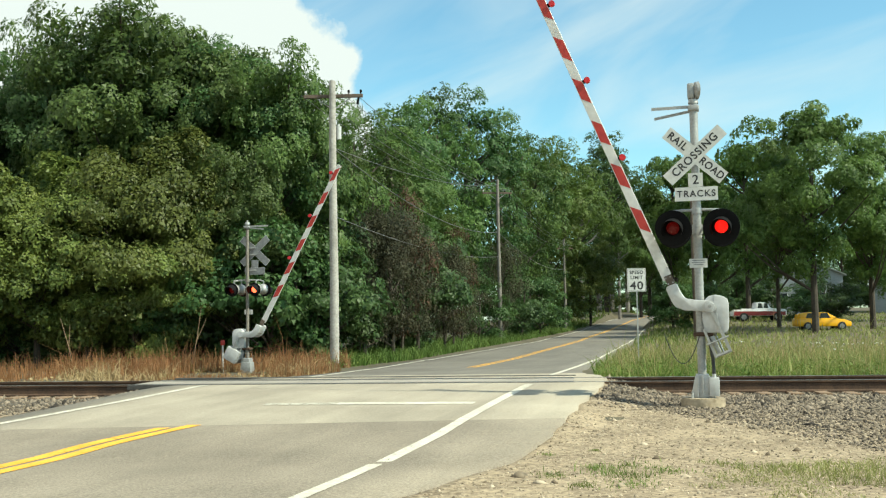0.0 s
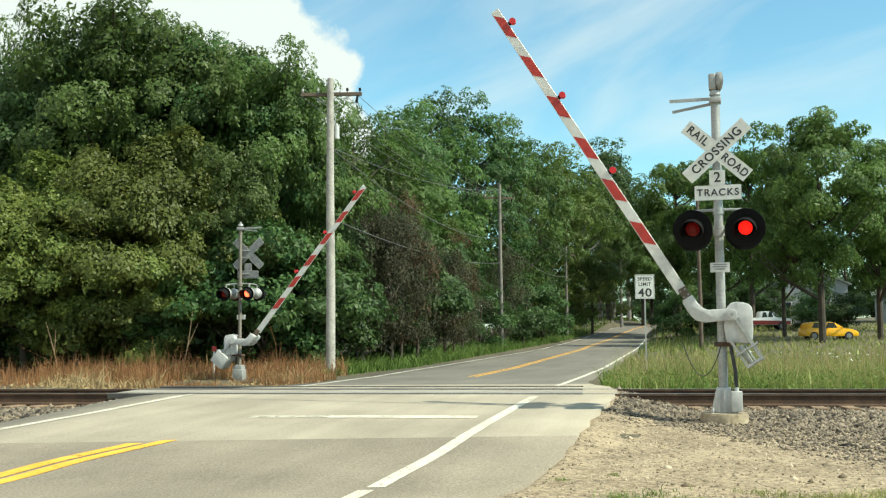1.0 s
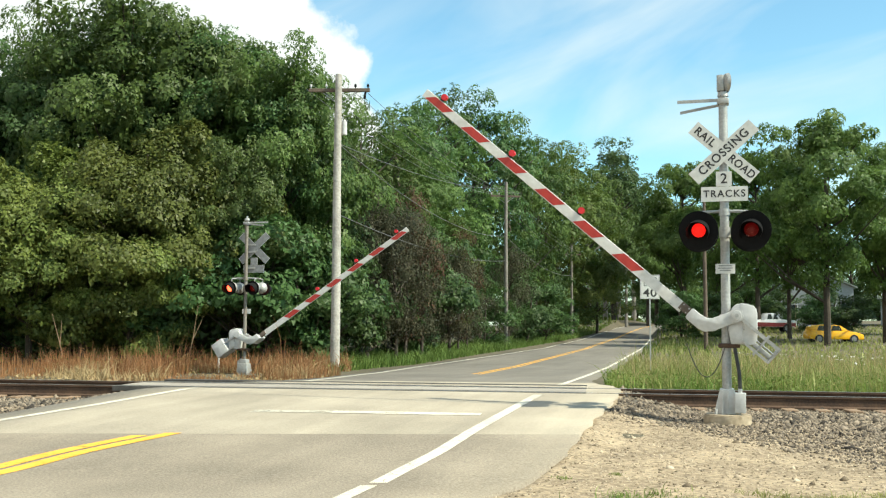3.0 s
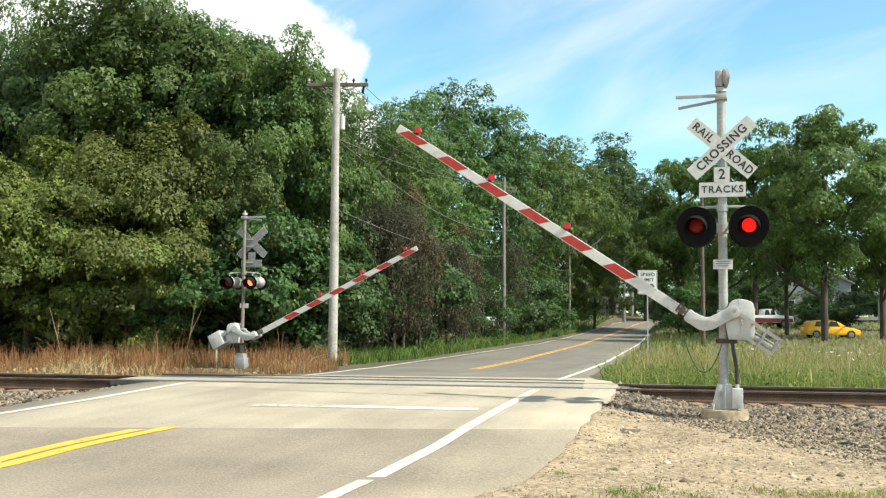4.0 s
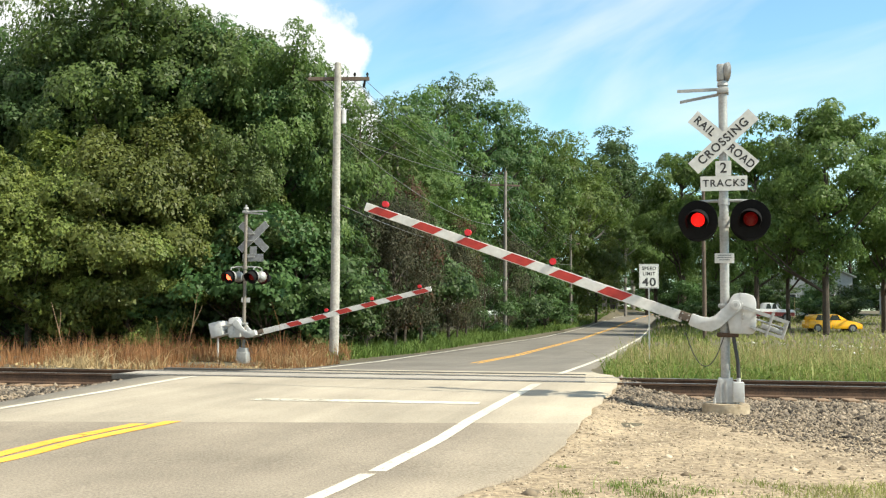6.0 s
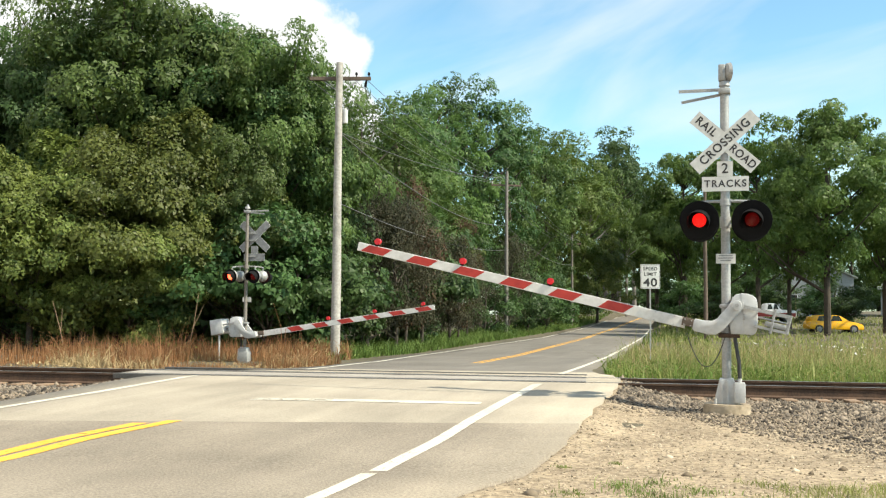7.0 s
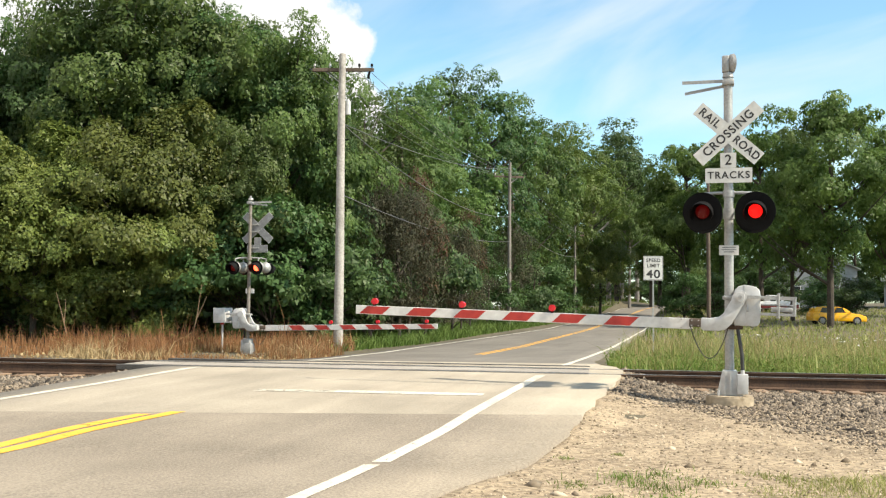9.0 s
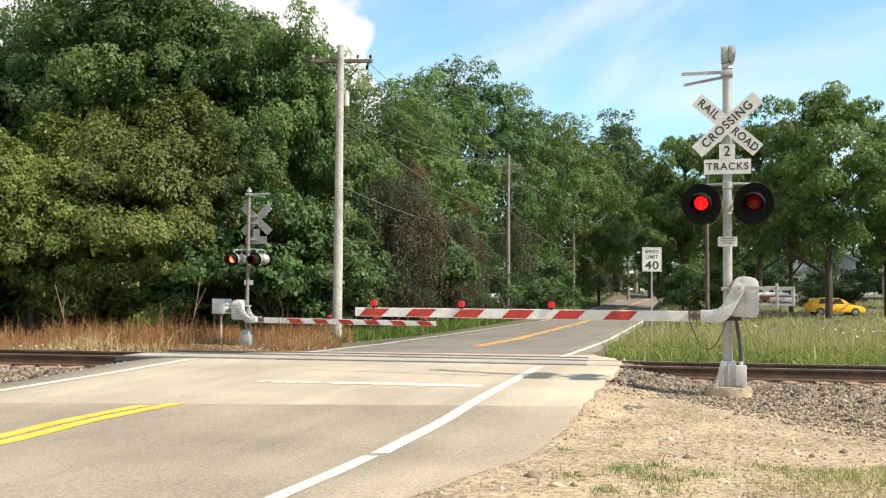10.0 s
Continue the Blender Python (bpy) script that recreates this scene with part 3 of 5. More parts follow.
blades("tall_grass", scatter(46000, 3, 36, 21, 42, lambda x, y, u: (x > edge_right(y) + 0.5) & (track_v(x, y) > 3.2 + 0.6 * u) & (u < np.interp(track_v(x, y), [3, 8, 25], [1, 0.7, 0.35])), 4), 0.5, 0.009, GRASS_TALL, "tall yellow-green meadow grass beyond the rails", 4, 0.8)
blades("tall_grass", scatter(22000, 3, 36, 21, 30, lambda x, y, u: (x > edge_right(y) + 0.4) & (track_v(x, y) > 2.9 + 0.5 * u), 5), 0.3, 0.012, GRASS_GREEN, "green undergrowth in the meadow", 5, 0.7)
blades("seed_heads", scatter(9000, 3, 36, 21, 42, lambda x, y, u: (x > edge_right(y) + 0.6) & (track_v(x, y) > 4.0) & (patchy(x, y, 0.6, 3) > -0.3), 15), 0.66, 0.007, GRASS_SEED, "tan seed heads above the meadow grass", 15, 0.4)
flowers = scatter(1500, 12, 40, 26, 42, lambda x, y, u: (patchy(x, y, 0.5, 9) > 0.5), 16, 0.5)
stones("wild_flowers", flowers, 0.028, PETAL, "small white wild flowers in the meadow", 16)
blades("meadow", scatter(26000, 12, 75, 40, 120, lambda x, y, u: (x > edge_right(y) + 0.8) & (patchy(x, y, 0.2, 1) > -1.3), 6), 0.2, 0.045, GRASS_TALL, "pale mown meadow before the houses", 6, 0.6)
blades("dry_grass", scatter(60000, -40, -3.0, 24, 36, lambda x, y, u: (x < edge_left(y) - 0.8) & (track_v(x, y) > 6.5 + u) & ((track_v(x, y) > 11.0) | (np.abs(x + 6.3) > 1.4)) & (patchy(x, y, 0.45, 2) > -0.7) & ((x > -9.5) | (u < 0.6)), 7), 0.5, 0.009, GRASS_DRY, "dry orange-brown grass beside the track", 7)
blades("dry_grass", scatter(30000, -40, -3.0, 22, 30, lambda x, y, u: (x < edge_left(y) - 0.8) & (track_v(x, y) > 3.0) & (patchy(x, y, 0.9, 5) > 0.1), 17), 0.14, 0.009, GRASS_DRY, "short dead grass beside the rails", 17, 0.8)
blades("dry_grass", scatter(9000, -11, -3.0, 24, 36, lambda x, y, u: (x < edge_left(y) - 0.8) & (track_v(x, y) > 5) & ((track_v(x, y) > 11.0) | (np.abs(x + 6.3) > 1.2)) & (patchy(x, y, 0.8, 4) > 0.0), 18), 0.3, 0.014, GRASS_SEED, "pale dead stalks beside the track", 18, 1.0)
r = np.random.default_rng(8)
gy_ = 31 * np.exp(r.uniform(0, 1.45, 24000))
gx_ = edge_left(gy_) - 0.5 - 1.1 * np.clip((41 - gy_) / 8, 0, 1) - r.uniform(0, 1, 24000) ** 1.3 * 7.0
ok = (track_v(gx_, gy_) > 8.5) & ((gx_ > -3.9) | (gy_ > 42))
gx_, gy_ = gx_[ok], gy_[ok]
blades("roadside_grass", np.column_stack([gx_, gy_, ground_z(gx_, gy_)]), 0.3, 0.018, GRASS_VERGE, "green roadside grass below the trees", 8, 0.7)
blades("roadside_grass", scatter(9000, 0, 70, 105, 215, lambda x, y, u: ((x < edge_left(y) - 0.4) & (x > edge_left(y) - 16)) | ((x > edge_right(y) + 0.4) & (x < edge_right(y) + 14)), 19), 0.5, 0.08, GRASS_GREEN, "green grass on the banks at the hilltop", 19, 0.7)
blades("roadside_grass", scatter(9000, 6, 40, 40, 130, lambda x, y, u: (x > edge_right(y) + 0.3) & (x < edge_right(y) + 4), 9), 0.35, 0.03, GRASS_GREEN, "green roadside grass on the verge", 9)
blades("lawn_grass", scatter(26000, 1.5, 6, 5.5, 9.6, lambda x, y, u: (y < 8.9 + 0.12 * (x - 2.4) + 0.25 * patchy(x, y, 2.5, 1)) & (x > 2.6 + 0.35 * patchy(x, y, 3, 4)) & (patchy(x, y, 2.2, 3) > -0.75), 10), 0.05, 0.004, GRASS_TALL, "short sparse yellow-green grass at the roadside", 10, 0.9)


def leafy_weeds(name, pts, height, leaf, mat, label, seed):
    """Broad-leaved weeds: small leaves at many heights above every point."""
    r = np.random.default_rng(seed)
    n = len(pts)
    p = pts + np.column_stack([r.normal(0, 0.05, n), r.normal(0, 0.05, n), height * r.uniform(0.02, 1, n) ** 1.3])
    nrm = r.normal(size=(n, 3)) * 0.6 + np.array([0, -0.3, 0.8])
    nrm /= np.linalg.norm(nrm, axis=1)[:, None]
    t1 = np.cross(nrm, r.normal(size=(n, 3)))
    t1 /= np.linalg.norm(t1, axis=1)[:, None]
    t2, s = np.cross(nrm, t1), (leaf * r.lognormal(0, 0.35, n))[:, None]
    V = np.stack([p - t1 * s, p + t2 * s * 0.5, p + t1 * s, p - t2 * s * 0.5], 1)
    return tagged(put(name, mesh_np(name, V.reshape(-1, 3), np.arange(n * 4).reshape(-1, 4), mat)), label, "weeds", "", "stuff")


leafy_weeds("leafy_weeds", scatter(46000, 3, 26, 21, 30, lambda x, y, u: (x > edge_right(y) + 0.35) & (track_v(x, y) > 2.9 + 0.5 * u) & (track_v(x, y) < 8.5 - 5 * u) & (patchy(x, y, 1.3, 2) > -0.7), 61), 0.42, 0.03, GRASS_GREEN, "broad-leaved green weeds along the rails", 61)
leafy_weeds("leafy_weeds", scatter(7000, -30, -2, 25, 37, lambda x, y, u: (x < edge_left(y) - 0.6) & (track_v(x, y) > 9) & (patchy(x, y, 0.7, 6) > 0.1) & (np.abs(x + 6.3) > 1.0), 62), 0.5, 0.035, LEAF_OLIVE, "green weeds among dry grass", 62)
leafy_weeds("leafy_weeds", scatter(7000, -24, -2, 24, 32, lambda x, y, u: (x < edge_left(y) - 0.6) & (track_v(x, y) > 3.4) & (track_v(x, y) < 9) & (patchy(x, y, 0.9, 8) > 0.2), 63), 0.12, 0.04, GRASS_SEED, "dead leaves and litter beside the rails", 63)

TUFTS = ((1.07, 8.44, 0.09), (1.55, 8.8, 0.1), (1.92, 8.96, 0.12), (1.29, 7.81, 0.09), (1.72, 7.83, 0.12), (2.22, 8.57, 0.1), (1.2, 9.9, 0.04), (1.75, 10.2, 0.04), (1.62, 8.55, 0.12), (1.8, 8.3, 0.1))
r = np.random.default_rng(12)
for i, (x, y, s) in enumerate(TUFTS):
    n = int(30 + 800 * s)
    xy = np.column_stack([r.normal(x, s, n), r.normal(y, s * 1.2, n)])
    blades("weed_tuft", np.column_stack([xy, np.maximum(ground_z(xy[:, 0], xy[:, 1]), np.where(off_road(xy[:, 0], xy[:, 1]), -1, road_z(xy[:, 0], xy[:, 1]))) + 0.015]), 0.025 + 0.12 * s, 0.005, GRASS_LEAF, "small green weed tuft in the gravel", 40 + i, 0.9)


# ---- crossing gates ----
def ring(bm, r0, r1, y0, y1, n=36):
    """A flat ring round the y axis."""
    loops = []
    for r, y in ((r0, y0), (r1, y0), (r1, y1), (r0, y1)):
        loops.append([bm.verts.new((r * math.cos(2 * math.pi * k / n), y, r * math.sin(2 * math.pi * k / n))) for k in range(n)])
    for i in range(4):
        a, b = loops[i], loops[(i + 1) % 4]
        for k in range(n):
            bm.faces.new((a[k], a[(k + 1) % n], b[(k + 1) % n], b[k]))
    bmesh.ops.recalc_face_normals(bm, faces=bm.faces)


def lamp_head(parent, x, facing, z, plate, glow):
    """One flashing-light unit: background plate, hood, lens, a bulb that turns behind it, rear housing.
    facing: +1 to the road's approach, -1 to the rails. Returns the bulb and its pose."""
    y = 0.30 * facing
    tilt = Matrix.Translation((x, y, z)) @ pose(0, 0, 0, 0, 0, -7 if facing > 0 else 174) @ pose(0, 0, 0, -8, 0, 0)
    bm = bmesh.new()
    ring(bm, 0.106, plate, -0.012, 0.006)
    bmesh.ops.transform(bm, matrix=tilt, verts=bm.verts)
    disc = part("background_disc", bm, BLACK, parent, "black round background plate")
    bm = bmesh.new()
    n = 20
    rows = []
    for i in range(n + 1):
        a = radians(-35 + 250 * i / n)
        reach = 0.07 + 0.2 * max(0.0, math.sin(a) * 0.5 + 0.5)
        rows.append([(0.165 * math.cos(a), 0.0, 0.165 * math.sin(a)), (0.172 * math.cos(a), reach, 0.172 * math.sin(a) - 0.03),
                     (0.164 * math.cos(a), reach, 0.164 * math.sin(a) - 0.03), (0.157 * math.cos(a), 0.0, 0.157 * math.sin(a))])
    vs = [[bm.verts.new(p) for p in row] for row in rows]
    for a, b in zip(vs, vs[1:]):
        for k in range(3):
            bm.faces.new((a[k], b[k], b[k + 1], a[k + 1]))
    bmesh.ops.recalc_face_normals(bm, faces=bm.faces)
    bmesh.ops.transform(bm, matrix=tilt, verts=bm.verts)
    part("hood", bm, BLACK, disc, "black lamp hood")
    bm = bmesh.new()
    made = bmesh.ops.create_uvsphere(bm, u_segments=24, v_segments=12, radius=0.13)["verts"]
    bmesh.ops.transform(bm, matrix=tilt @ Matrix.Translation((0, 0.01, 0)) @ Matrix.Diagonal((1, 0.34, 1, 1)), verts=made)
    part("lens", bm, LENS_RED, disc, "red signal lens")
    # bulb: one half glows, the other faintly; turning about its upright axis imitates flashing
    bm = bmesh.new()
    bmesh.ops.create_uvsphere(bm, u_segments=24, v_segments=14, radius=0.15)
    for f in bm.faces:
        f.material_index = 0 if f.calc_center_median().y > 0 else 1
    bulb = part("bulb", bm, glow, disc, "glowing red signal bulb")
    bulb.data.materials.append(BULB_DARK)
    seat = tilt @ Matrix.Translation((0, -0.116, 0))
    bulb.matrix_local = seat
    bm = bmesh.new()
    made = bmesh.ops.create_uvsphere(bm, u_segments=20, v_segments=12, radius=0.175)["verts"]
    bmesh.ops.delete(bm, geom=[v for v in made if v.co.y > 0.12], context="VERTS")
    bmesh.ops.transform(bm, matrix=tilt @ Matrix.Translation((0, -0.118, 0)) @ Matrix.Diagonal((0.97, 0.95, 1.0, 1)), verts=bm.verts)
    part("lamp_housing", bm, ALU, disc, "silver rear lamp housing")
    bm = bmesh.new()
    path_tube(bm, [(x, y - 0.10 * facing, z + 0.1), (x, y - 0.12 * facing, z + 0.28), (x * 0.9, 0.0, z + 0.3)], 0.02)
    part("hanger", bm, ALU, parent, "grey hanger")
    return bulb, seat


def crossing_gate(name, m, label, hub=1.66, lamps=2.95, buck=4.175, top=5.08, with_bell=True, boxed=False, mast_r=0.07, buck_x=0.0, disc_r=0.295, glow=BULB_LIT, mast_mat=ALU):
    """hub, lamps, buck, top: heights of the arm's shaft, the lenses, the crossbuck and the mast."""
    g = thing(name, m, label, "crossing gate", "gates at the crossing")
    bm = bmesh.new()
    foot = 0.05 if boxed else 0.17
    tube(bm, (0, 0, -0.35), (0, 0, foot), 0.355, 0.355, 40)
    bmesh.ops.bevel(bm, geom=[e for e in bm.edges if all(v.co.z > foot - 0.01 for v in e.verts)], offset=0.02, segments=2, affect="EDGES")
    part("foundation", bm, CONCRETE, g, "round stained concrete foundation")
    bm = bmesh.new()
    if boxed:
        box(bm, -0.16, 0.16, -0.15, 0.15, 0.052, 0.42, 0.02)
    slab(bm, [(-0.12, 0.17), (0.12, 0.17), (0.12, 0.5), (0.1, 0.55), (-0.1, 0.55), (-0.12, 0.5)] if boxed else [(-0.2, 0.17), (0.19, 0.17), (0.185, 0.2), (0.115, 0.5), (0.1, 0.55), (-0.1, 0.55), (-0.115, 0.5), (-0.195, 0.2)], -0.13, 0.13, 0.012)
    box(bm, -0.024, -0.006, 0.1, 0.19, 0.172, 0.53)
    box(bm, 0.06, 0.078, 0.1, 0.175, 0.172, 0.53)
    for x in (-0.16, 0.16):
        for y in (-0.16, 0.16):
            tube(bm, (x, y, 0.16), (x, y, 0.25), 0.016, sides=8)
    part("mast_base", bm, ALU if boxed else SILVER, g, "silver mast base")
    bm = bmesh.new()
    box(bm, -0.27, -0.11, 0.06, 0.22, 0.2, 0.5, 0.012)
    tube(bm, (-0.19, 0.14, 0.5), (-0.19, 0.14, 0.56), 0.03)
    part("junction_box", bm, SILVER, g, "small silver junction box")
    bm = bmesh.new()
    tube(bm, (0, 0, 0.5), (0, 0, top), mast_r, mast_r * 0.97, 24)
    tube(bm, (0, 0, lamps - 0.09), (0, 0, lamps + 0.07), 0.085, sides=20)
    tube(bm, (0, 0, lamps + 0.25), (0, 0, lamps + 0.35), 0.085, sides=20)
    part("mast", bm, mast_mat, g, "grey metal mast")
    # bell on top and its bracket
    bm = bmesh.new()
    tube(bm, (0, 0, top -0.020), (0, 0, top +0.050), 0.085, 0.075, 20)
    tube(bm, (0, 0, top +0.040), (0, 0, top +0.120), 0.03, sides=10)
    part("mast_cap", bm, ALU, g)
    if with_bell:
        bm = bmesh.new()
        prof = [(0.0, 0.09), (0.035, 0.085), (0.09, 0.075), (0.14, 0.05), (0.155, 0.0)]
        bell_m = Matrix.Translation((-0.03, 0.0, top +0.200)) @ pose(0, 0, 0, 0, 90, 20)
        spin = [[bell_m @ Vector((r * math.cos(a), r * math.sin(a), h - 0.05)) for r, h in prof] for a in [2 * math.pi * k / 24 for k in range(24)]]
        vs = [[bm.verts.new(p) for p in row] for row in spin]
        for i in range(24):
            for k in range(len(prof) - 1):
                bm.faces.new((vs[i][k], vs[(i + 1) % 24][k], vs[(i + 1) % 24][k + 1], vs[i][k + 1]))
        bmesh.ops.remove_doubles(bm, verts=bm.verts, dist=0.001)
        bmesh.ops.recalc_face_normals(bm, faces=bm.faces)
        bell = part("bell", bm, ALU, g, "grey warning bell")
        bm = bmesh.new()
        made = box(bm, -0.02, 0.09, -0.07, 0.07, top +0.060, top +0.320, 0.02)
        part("bell_motor", bm, ALU, bell)
    bm = bmesh.new()
    box(bm, 0.0, 0.69, 0.03, 0.045, top -0.105, top -0.055)
    part("bracket_arm", bm, ALU, g, "flat grey bracket arm")
    bm = bmesh.new()
    box(bm, 0.0, 0.69, -0.1, -0.085, -0.022, 0.022, 0, Matrix.Translation((0, 0, top -0.120)) @ pose(0, 0, 0, 0, 7, -10))
    part("bracket_arm", bm, ALU, g, "flat grey bracket arm")
    part("clamp", box(bmesh.new(), -0.09, 0.09, -0.1, 0.1, top -0.150, top -0.060, 0.015), ALU, g)
    # crossbuck
    for turn_by, lift, words in ((42, 0.085, ("RAIL", "ROAD")), (-42, 0.092, ("CROSSING",))):
        bm_ = pose(buck_x, lift, buck) @ pose(0, 0, 0, 0, -turn_by, 0)
        bm = bmesh.new()
        slab(bm, [(-0.61, -0.114), (0.61, -0.114), (0.61, 0.114), (-0.61, 0.114)], -0.002, 0.002)
        ob = part("crossbuck_blade", bm, SIGN_WHITE, g, "white crossbuck blade", False)
        ob.matrix_local = bm_
        bm = bmesh.new()
        slab(bm, [(-0.6, -0.108), (0.6, -0.108), (0.6, 0.108), (-0.6, 0.108)], -0.004, -0.003)
        part("blade_back", bm, SIGN_BACK, ob, "bare metal back", False)
        if len(words) == 2:
            letters("lettering", words[0], 0.175, LETTER, ob, Matrix.Translation((0.37, 0.0035, 0)) @ FRONT, 0.001, 0.95, 0.004, 1.15)
            letters("lettering", words[1], 0.172, LETTER, ob, Matrix.Translation((-0.355, 0.0035, 0)) @ FRONT, 0.001, 0.92, 0.004, 1.1)
        else:
            letters("lettering", words[0], 0.185, LETTER, ob, Matrix.Translation((0.0, 0.0035, 0)) @ FRONT, 0.001, 0.96, 0.004, 1.16)
    for name_, x0, x1, z0, z1, word, size in (("number_sign", -0.115, 0.12, buck - 0.53, buck - 0.3, "2", 0.22), ("tracks_sign", -0.35, 0.345, buck - 0.762, buck - 0.534, "TRACKS", 0.152)):
        bm = bmesh.new()
        x0, x1 = x0 + buck_x, x1 + buck_x
        slab(bm, [(x0, z0), (x1, z0), (x1, z1), (x0, z1)], 0.08, 0.084)
        ob = part(name_, bm, SIGN_WHITE, g, "white sign plate", False)
        bm = bmesh.new()
        slab(bm, [(x0 + 0.005, z0 + 0.005), (x1 - 0.005, z0 + 0.005), (x1 - 0.005, z1 - 0.005), (x0 + 0.005, z1 - 0.005)], 0.077, 0.079)
        part("sign_back", bm, SIGN_BACK, ob, "bare metal back", False)
        letters("lettering", word, size, LETTER, ob, Matrix.Translation(((x0 + x1) / 2, 0.0855, (z0 + z1) / 2)) @ FRONT, 0.001, 0.98, 0.003, 1.2)
    bm = bmesh.new()
    slab(bm, [(-0.145, hub +0.640), (0.145, hub +0.640), (0.145, hub +0.790), (-0.145, hub +0.790)], 0.078, 0.083)
    plate = part("plate", bm, SIGN_WHITE, g, "small grey-white number plate", False)
    bm = bmesh.new()
    for z, w in ((hub +0.760, 0.2), (hub +0.725, 0.22), (hub +0.690, 0.16)):
        box(bm, -w / 2, w / 2, 0.0835, 0.085, z - 0.008, z + 0.008)
    part("print", bm, SIGN_BACK, plate, "grey print bars", False)
    if buck_x:
        for z in (buck + 0.1, buck - 0.12, buck - 0.62):
            part("sign_bracket", box(bmesh.new(), -0.05, buck_x + 0.05, 0.04, 0.076, z - 0.02, z + 0.02), ALU, g, "grey bar that carries the crossbuck", False)
    # light bar and heads
    bm = bmesh.new()
    path_tube(bm, [(0.45, 0, lamps +0.300), (0.2, 0, lamps +0.315), (-0.2, 0, lamps +0.315), (-0.45, 0, lamps +0.300)], 0.024, 10)
    part("light_bar", bm, ALU, g, "grey pipe that carries the lamps")
    bulbs = [(x * f < 0, *lamp_head(g, x + (buck_x * 0.4 if f > 0 else 0), f, lamps, disc_r, glow)) for f in (1, -1) for x in (0.385, -0.385)]
    # gate mechanism
    bm = bmesh.new()
    out_ = [(-0.07, hub -0.430), (-0.35, hub -0.440), (-0.41, hub -0.420), (-0.435, hub -0.370), (-0.445, hub -0.250), (-0.445, hub +0.030), (-0.43, hub +0.100), (-0.39, hub +0.150), (-0.32, hub +0.165), (-0.2, hub +0.18), (-0.14, hub +0.165), (-0.09, hub +0.120), (-0.05, hub +0.020), (-0.03, hub -0.210)]
    slab(bm, out_, -0.16, 0.16, 0.022)
    house = part("mechanism_housing", bm, SILVER, g, "rounded silver gate mechanism housing")
    bm = bmesh.new()
    slab(bm, [(-0.24, hub -0.425), (-0.35, hub -0.446), (-0.415, hub -0.428), (-0.445, hub -0.375), (-0.455, hub -0.250), (-0.455, hub +0.035), (-0.438, hub +0.108), (-0.396, hub +0.150), (-0.32, hub +0.174), (-0.215, hub +0.188), (-0.232, hub -0.120)], -0.172, 0.172, 0.016)
    part("cover", bm, SILVER, house, "silver cover with a seam round the housing")
    for y in (-0.176, 0.172):
        part("latch", box(bmesh.new(), -0.275, -0.245, y, y + 0.008, hub -0.22, hub -0.12, 0.003), ALU, house, "grey latch")
    part("bracket", box(bmesh.new(), -0.2, 0.12, -0.12, 0.12, hub -0.490, hub -0.420, 0.015), RUST, g, "rusty bracket under the housing")
    part("bracket", box(bmesh.new(), -0.14, 0.1, -0.1, 0.1, hub -0.040, hub +0.020, 0.015), ALU, g)
    bm = bmesh.new()
    path_tube(bm, [(-0.12, 0.08, hub -0.440), (-0.14, 0.11, 1.05), (-0.18, 0.14, 0.8), (-0.19, 0.14, 0.54)], 0.028, 10)
    part("conduit", bm, CABLE, g, "black flexible conduit")
    bm = bmesh.new()
    pts = []
    for i in range(15):
        f = i / 14
        pts.append((0.02 + 0.56 * f, 0.19, hub -0.480 + 0.05 * f - 1.9 * f * (1 - f)))
    path_tube(bm, pts, 0.008, 6)
    part("cable", bm, CABLE, g, "hanging black cable")
    # the arm turns on the shaft; its parts lie in the arm's own space
    bm = bmesh.new()
    for y0, y1 in ((0.18, 0.225), (-0.225, -0.18)):
        slab(bm, [(-0.09, 0.06), (-0.03, 0.1), (0.05, 0.09), (0.1, 0.02), (0.13, -0.06), (0.24, -0.26), (0.3, -0.31), (0.42, -0.335), (0.55, -0.335), (0.56, -0.36),
                  (0.56, -0.5), (0.52, -0.525), (0.3, -0.525), (0.2, -0.5), (0.1, -0.4), (0.02, -0.24), (-0.08, -0.06)], y0, y1, 0.014)
    box(bm, 0.3, 0.55, -0.185, 0.185, -0.5, -0.37, 0.01)
    tube(bm, (0, -0.235, 0), (0, 0.245, 0), 0.1, sides=28)
    tube(bm, (0, 0.24, 0), (0, 0.262, 0), 0.075, 0.07, 20)
    arm = part("gate_arm", bm, SILVER, g, "pivoting gate arm with curved silver side castings")
    for u, v, r in ((0, 0, 0.032), (0.60, -0.38, 0.013), (0.60, -0.46, 0.013), (0.70, -0.38, 0.013), (0.70, -0.46, 0.013), (0.86, -0.37, 0.011), (0.86, -0.5, 0.011), (1.16, -0.37, 0.011), (1.16, -0.5, 0.011)):
        y = 0.26 if u == 0 else 0.0
        part("bolt", tube(bmesh.new(), (u, y, v), (u, y + 0.025 if u == 0 else (0.06 if u < 0.8 else 0.026), v), r, sides=6), ALU, arm, "grey bolt")
    part("arm_bracket", box(bmesh.new(), 0.54, 0.74, -0.05, 0.05, -0.48, -0.35, 0.01), POLE_BROWN, arm, "dark arm coupling")
    bm = bmesh.new()
    L0, L1 = 0.68, 6.22

    def edge(u, s):
        return -0.435 + s * (0.085 - 0.012 * (u - L0) / (L1 - L0))
    box_v = [(u, y, edge(u, s)) for u in (L0, L1) for y in (-0.016, 0.016) for s in (-1, 1)]
    vs = [bm.verts.new(p) for p in box_v]
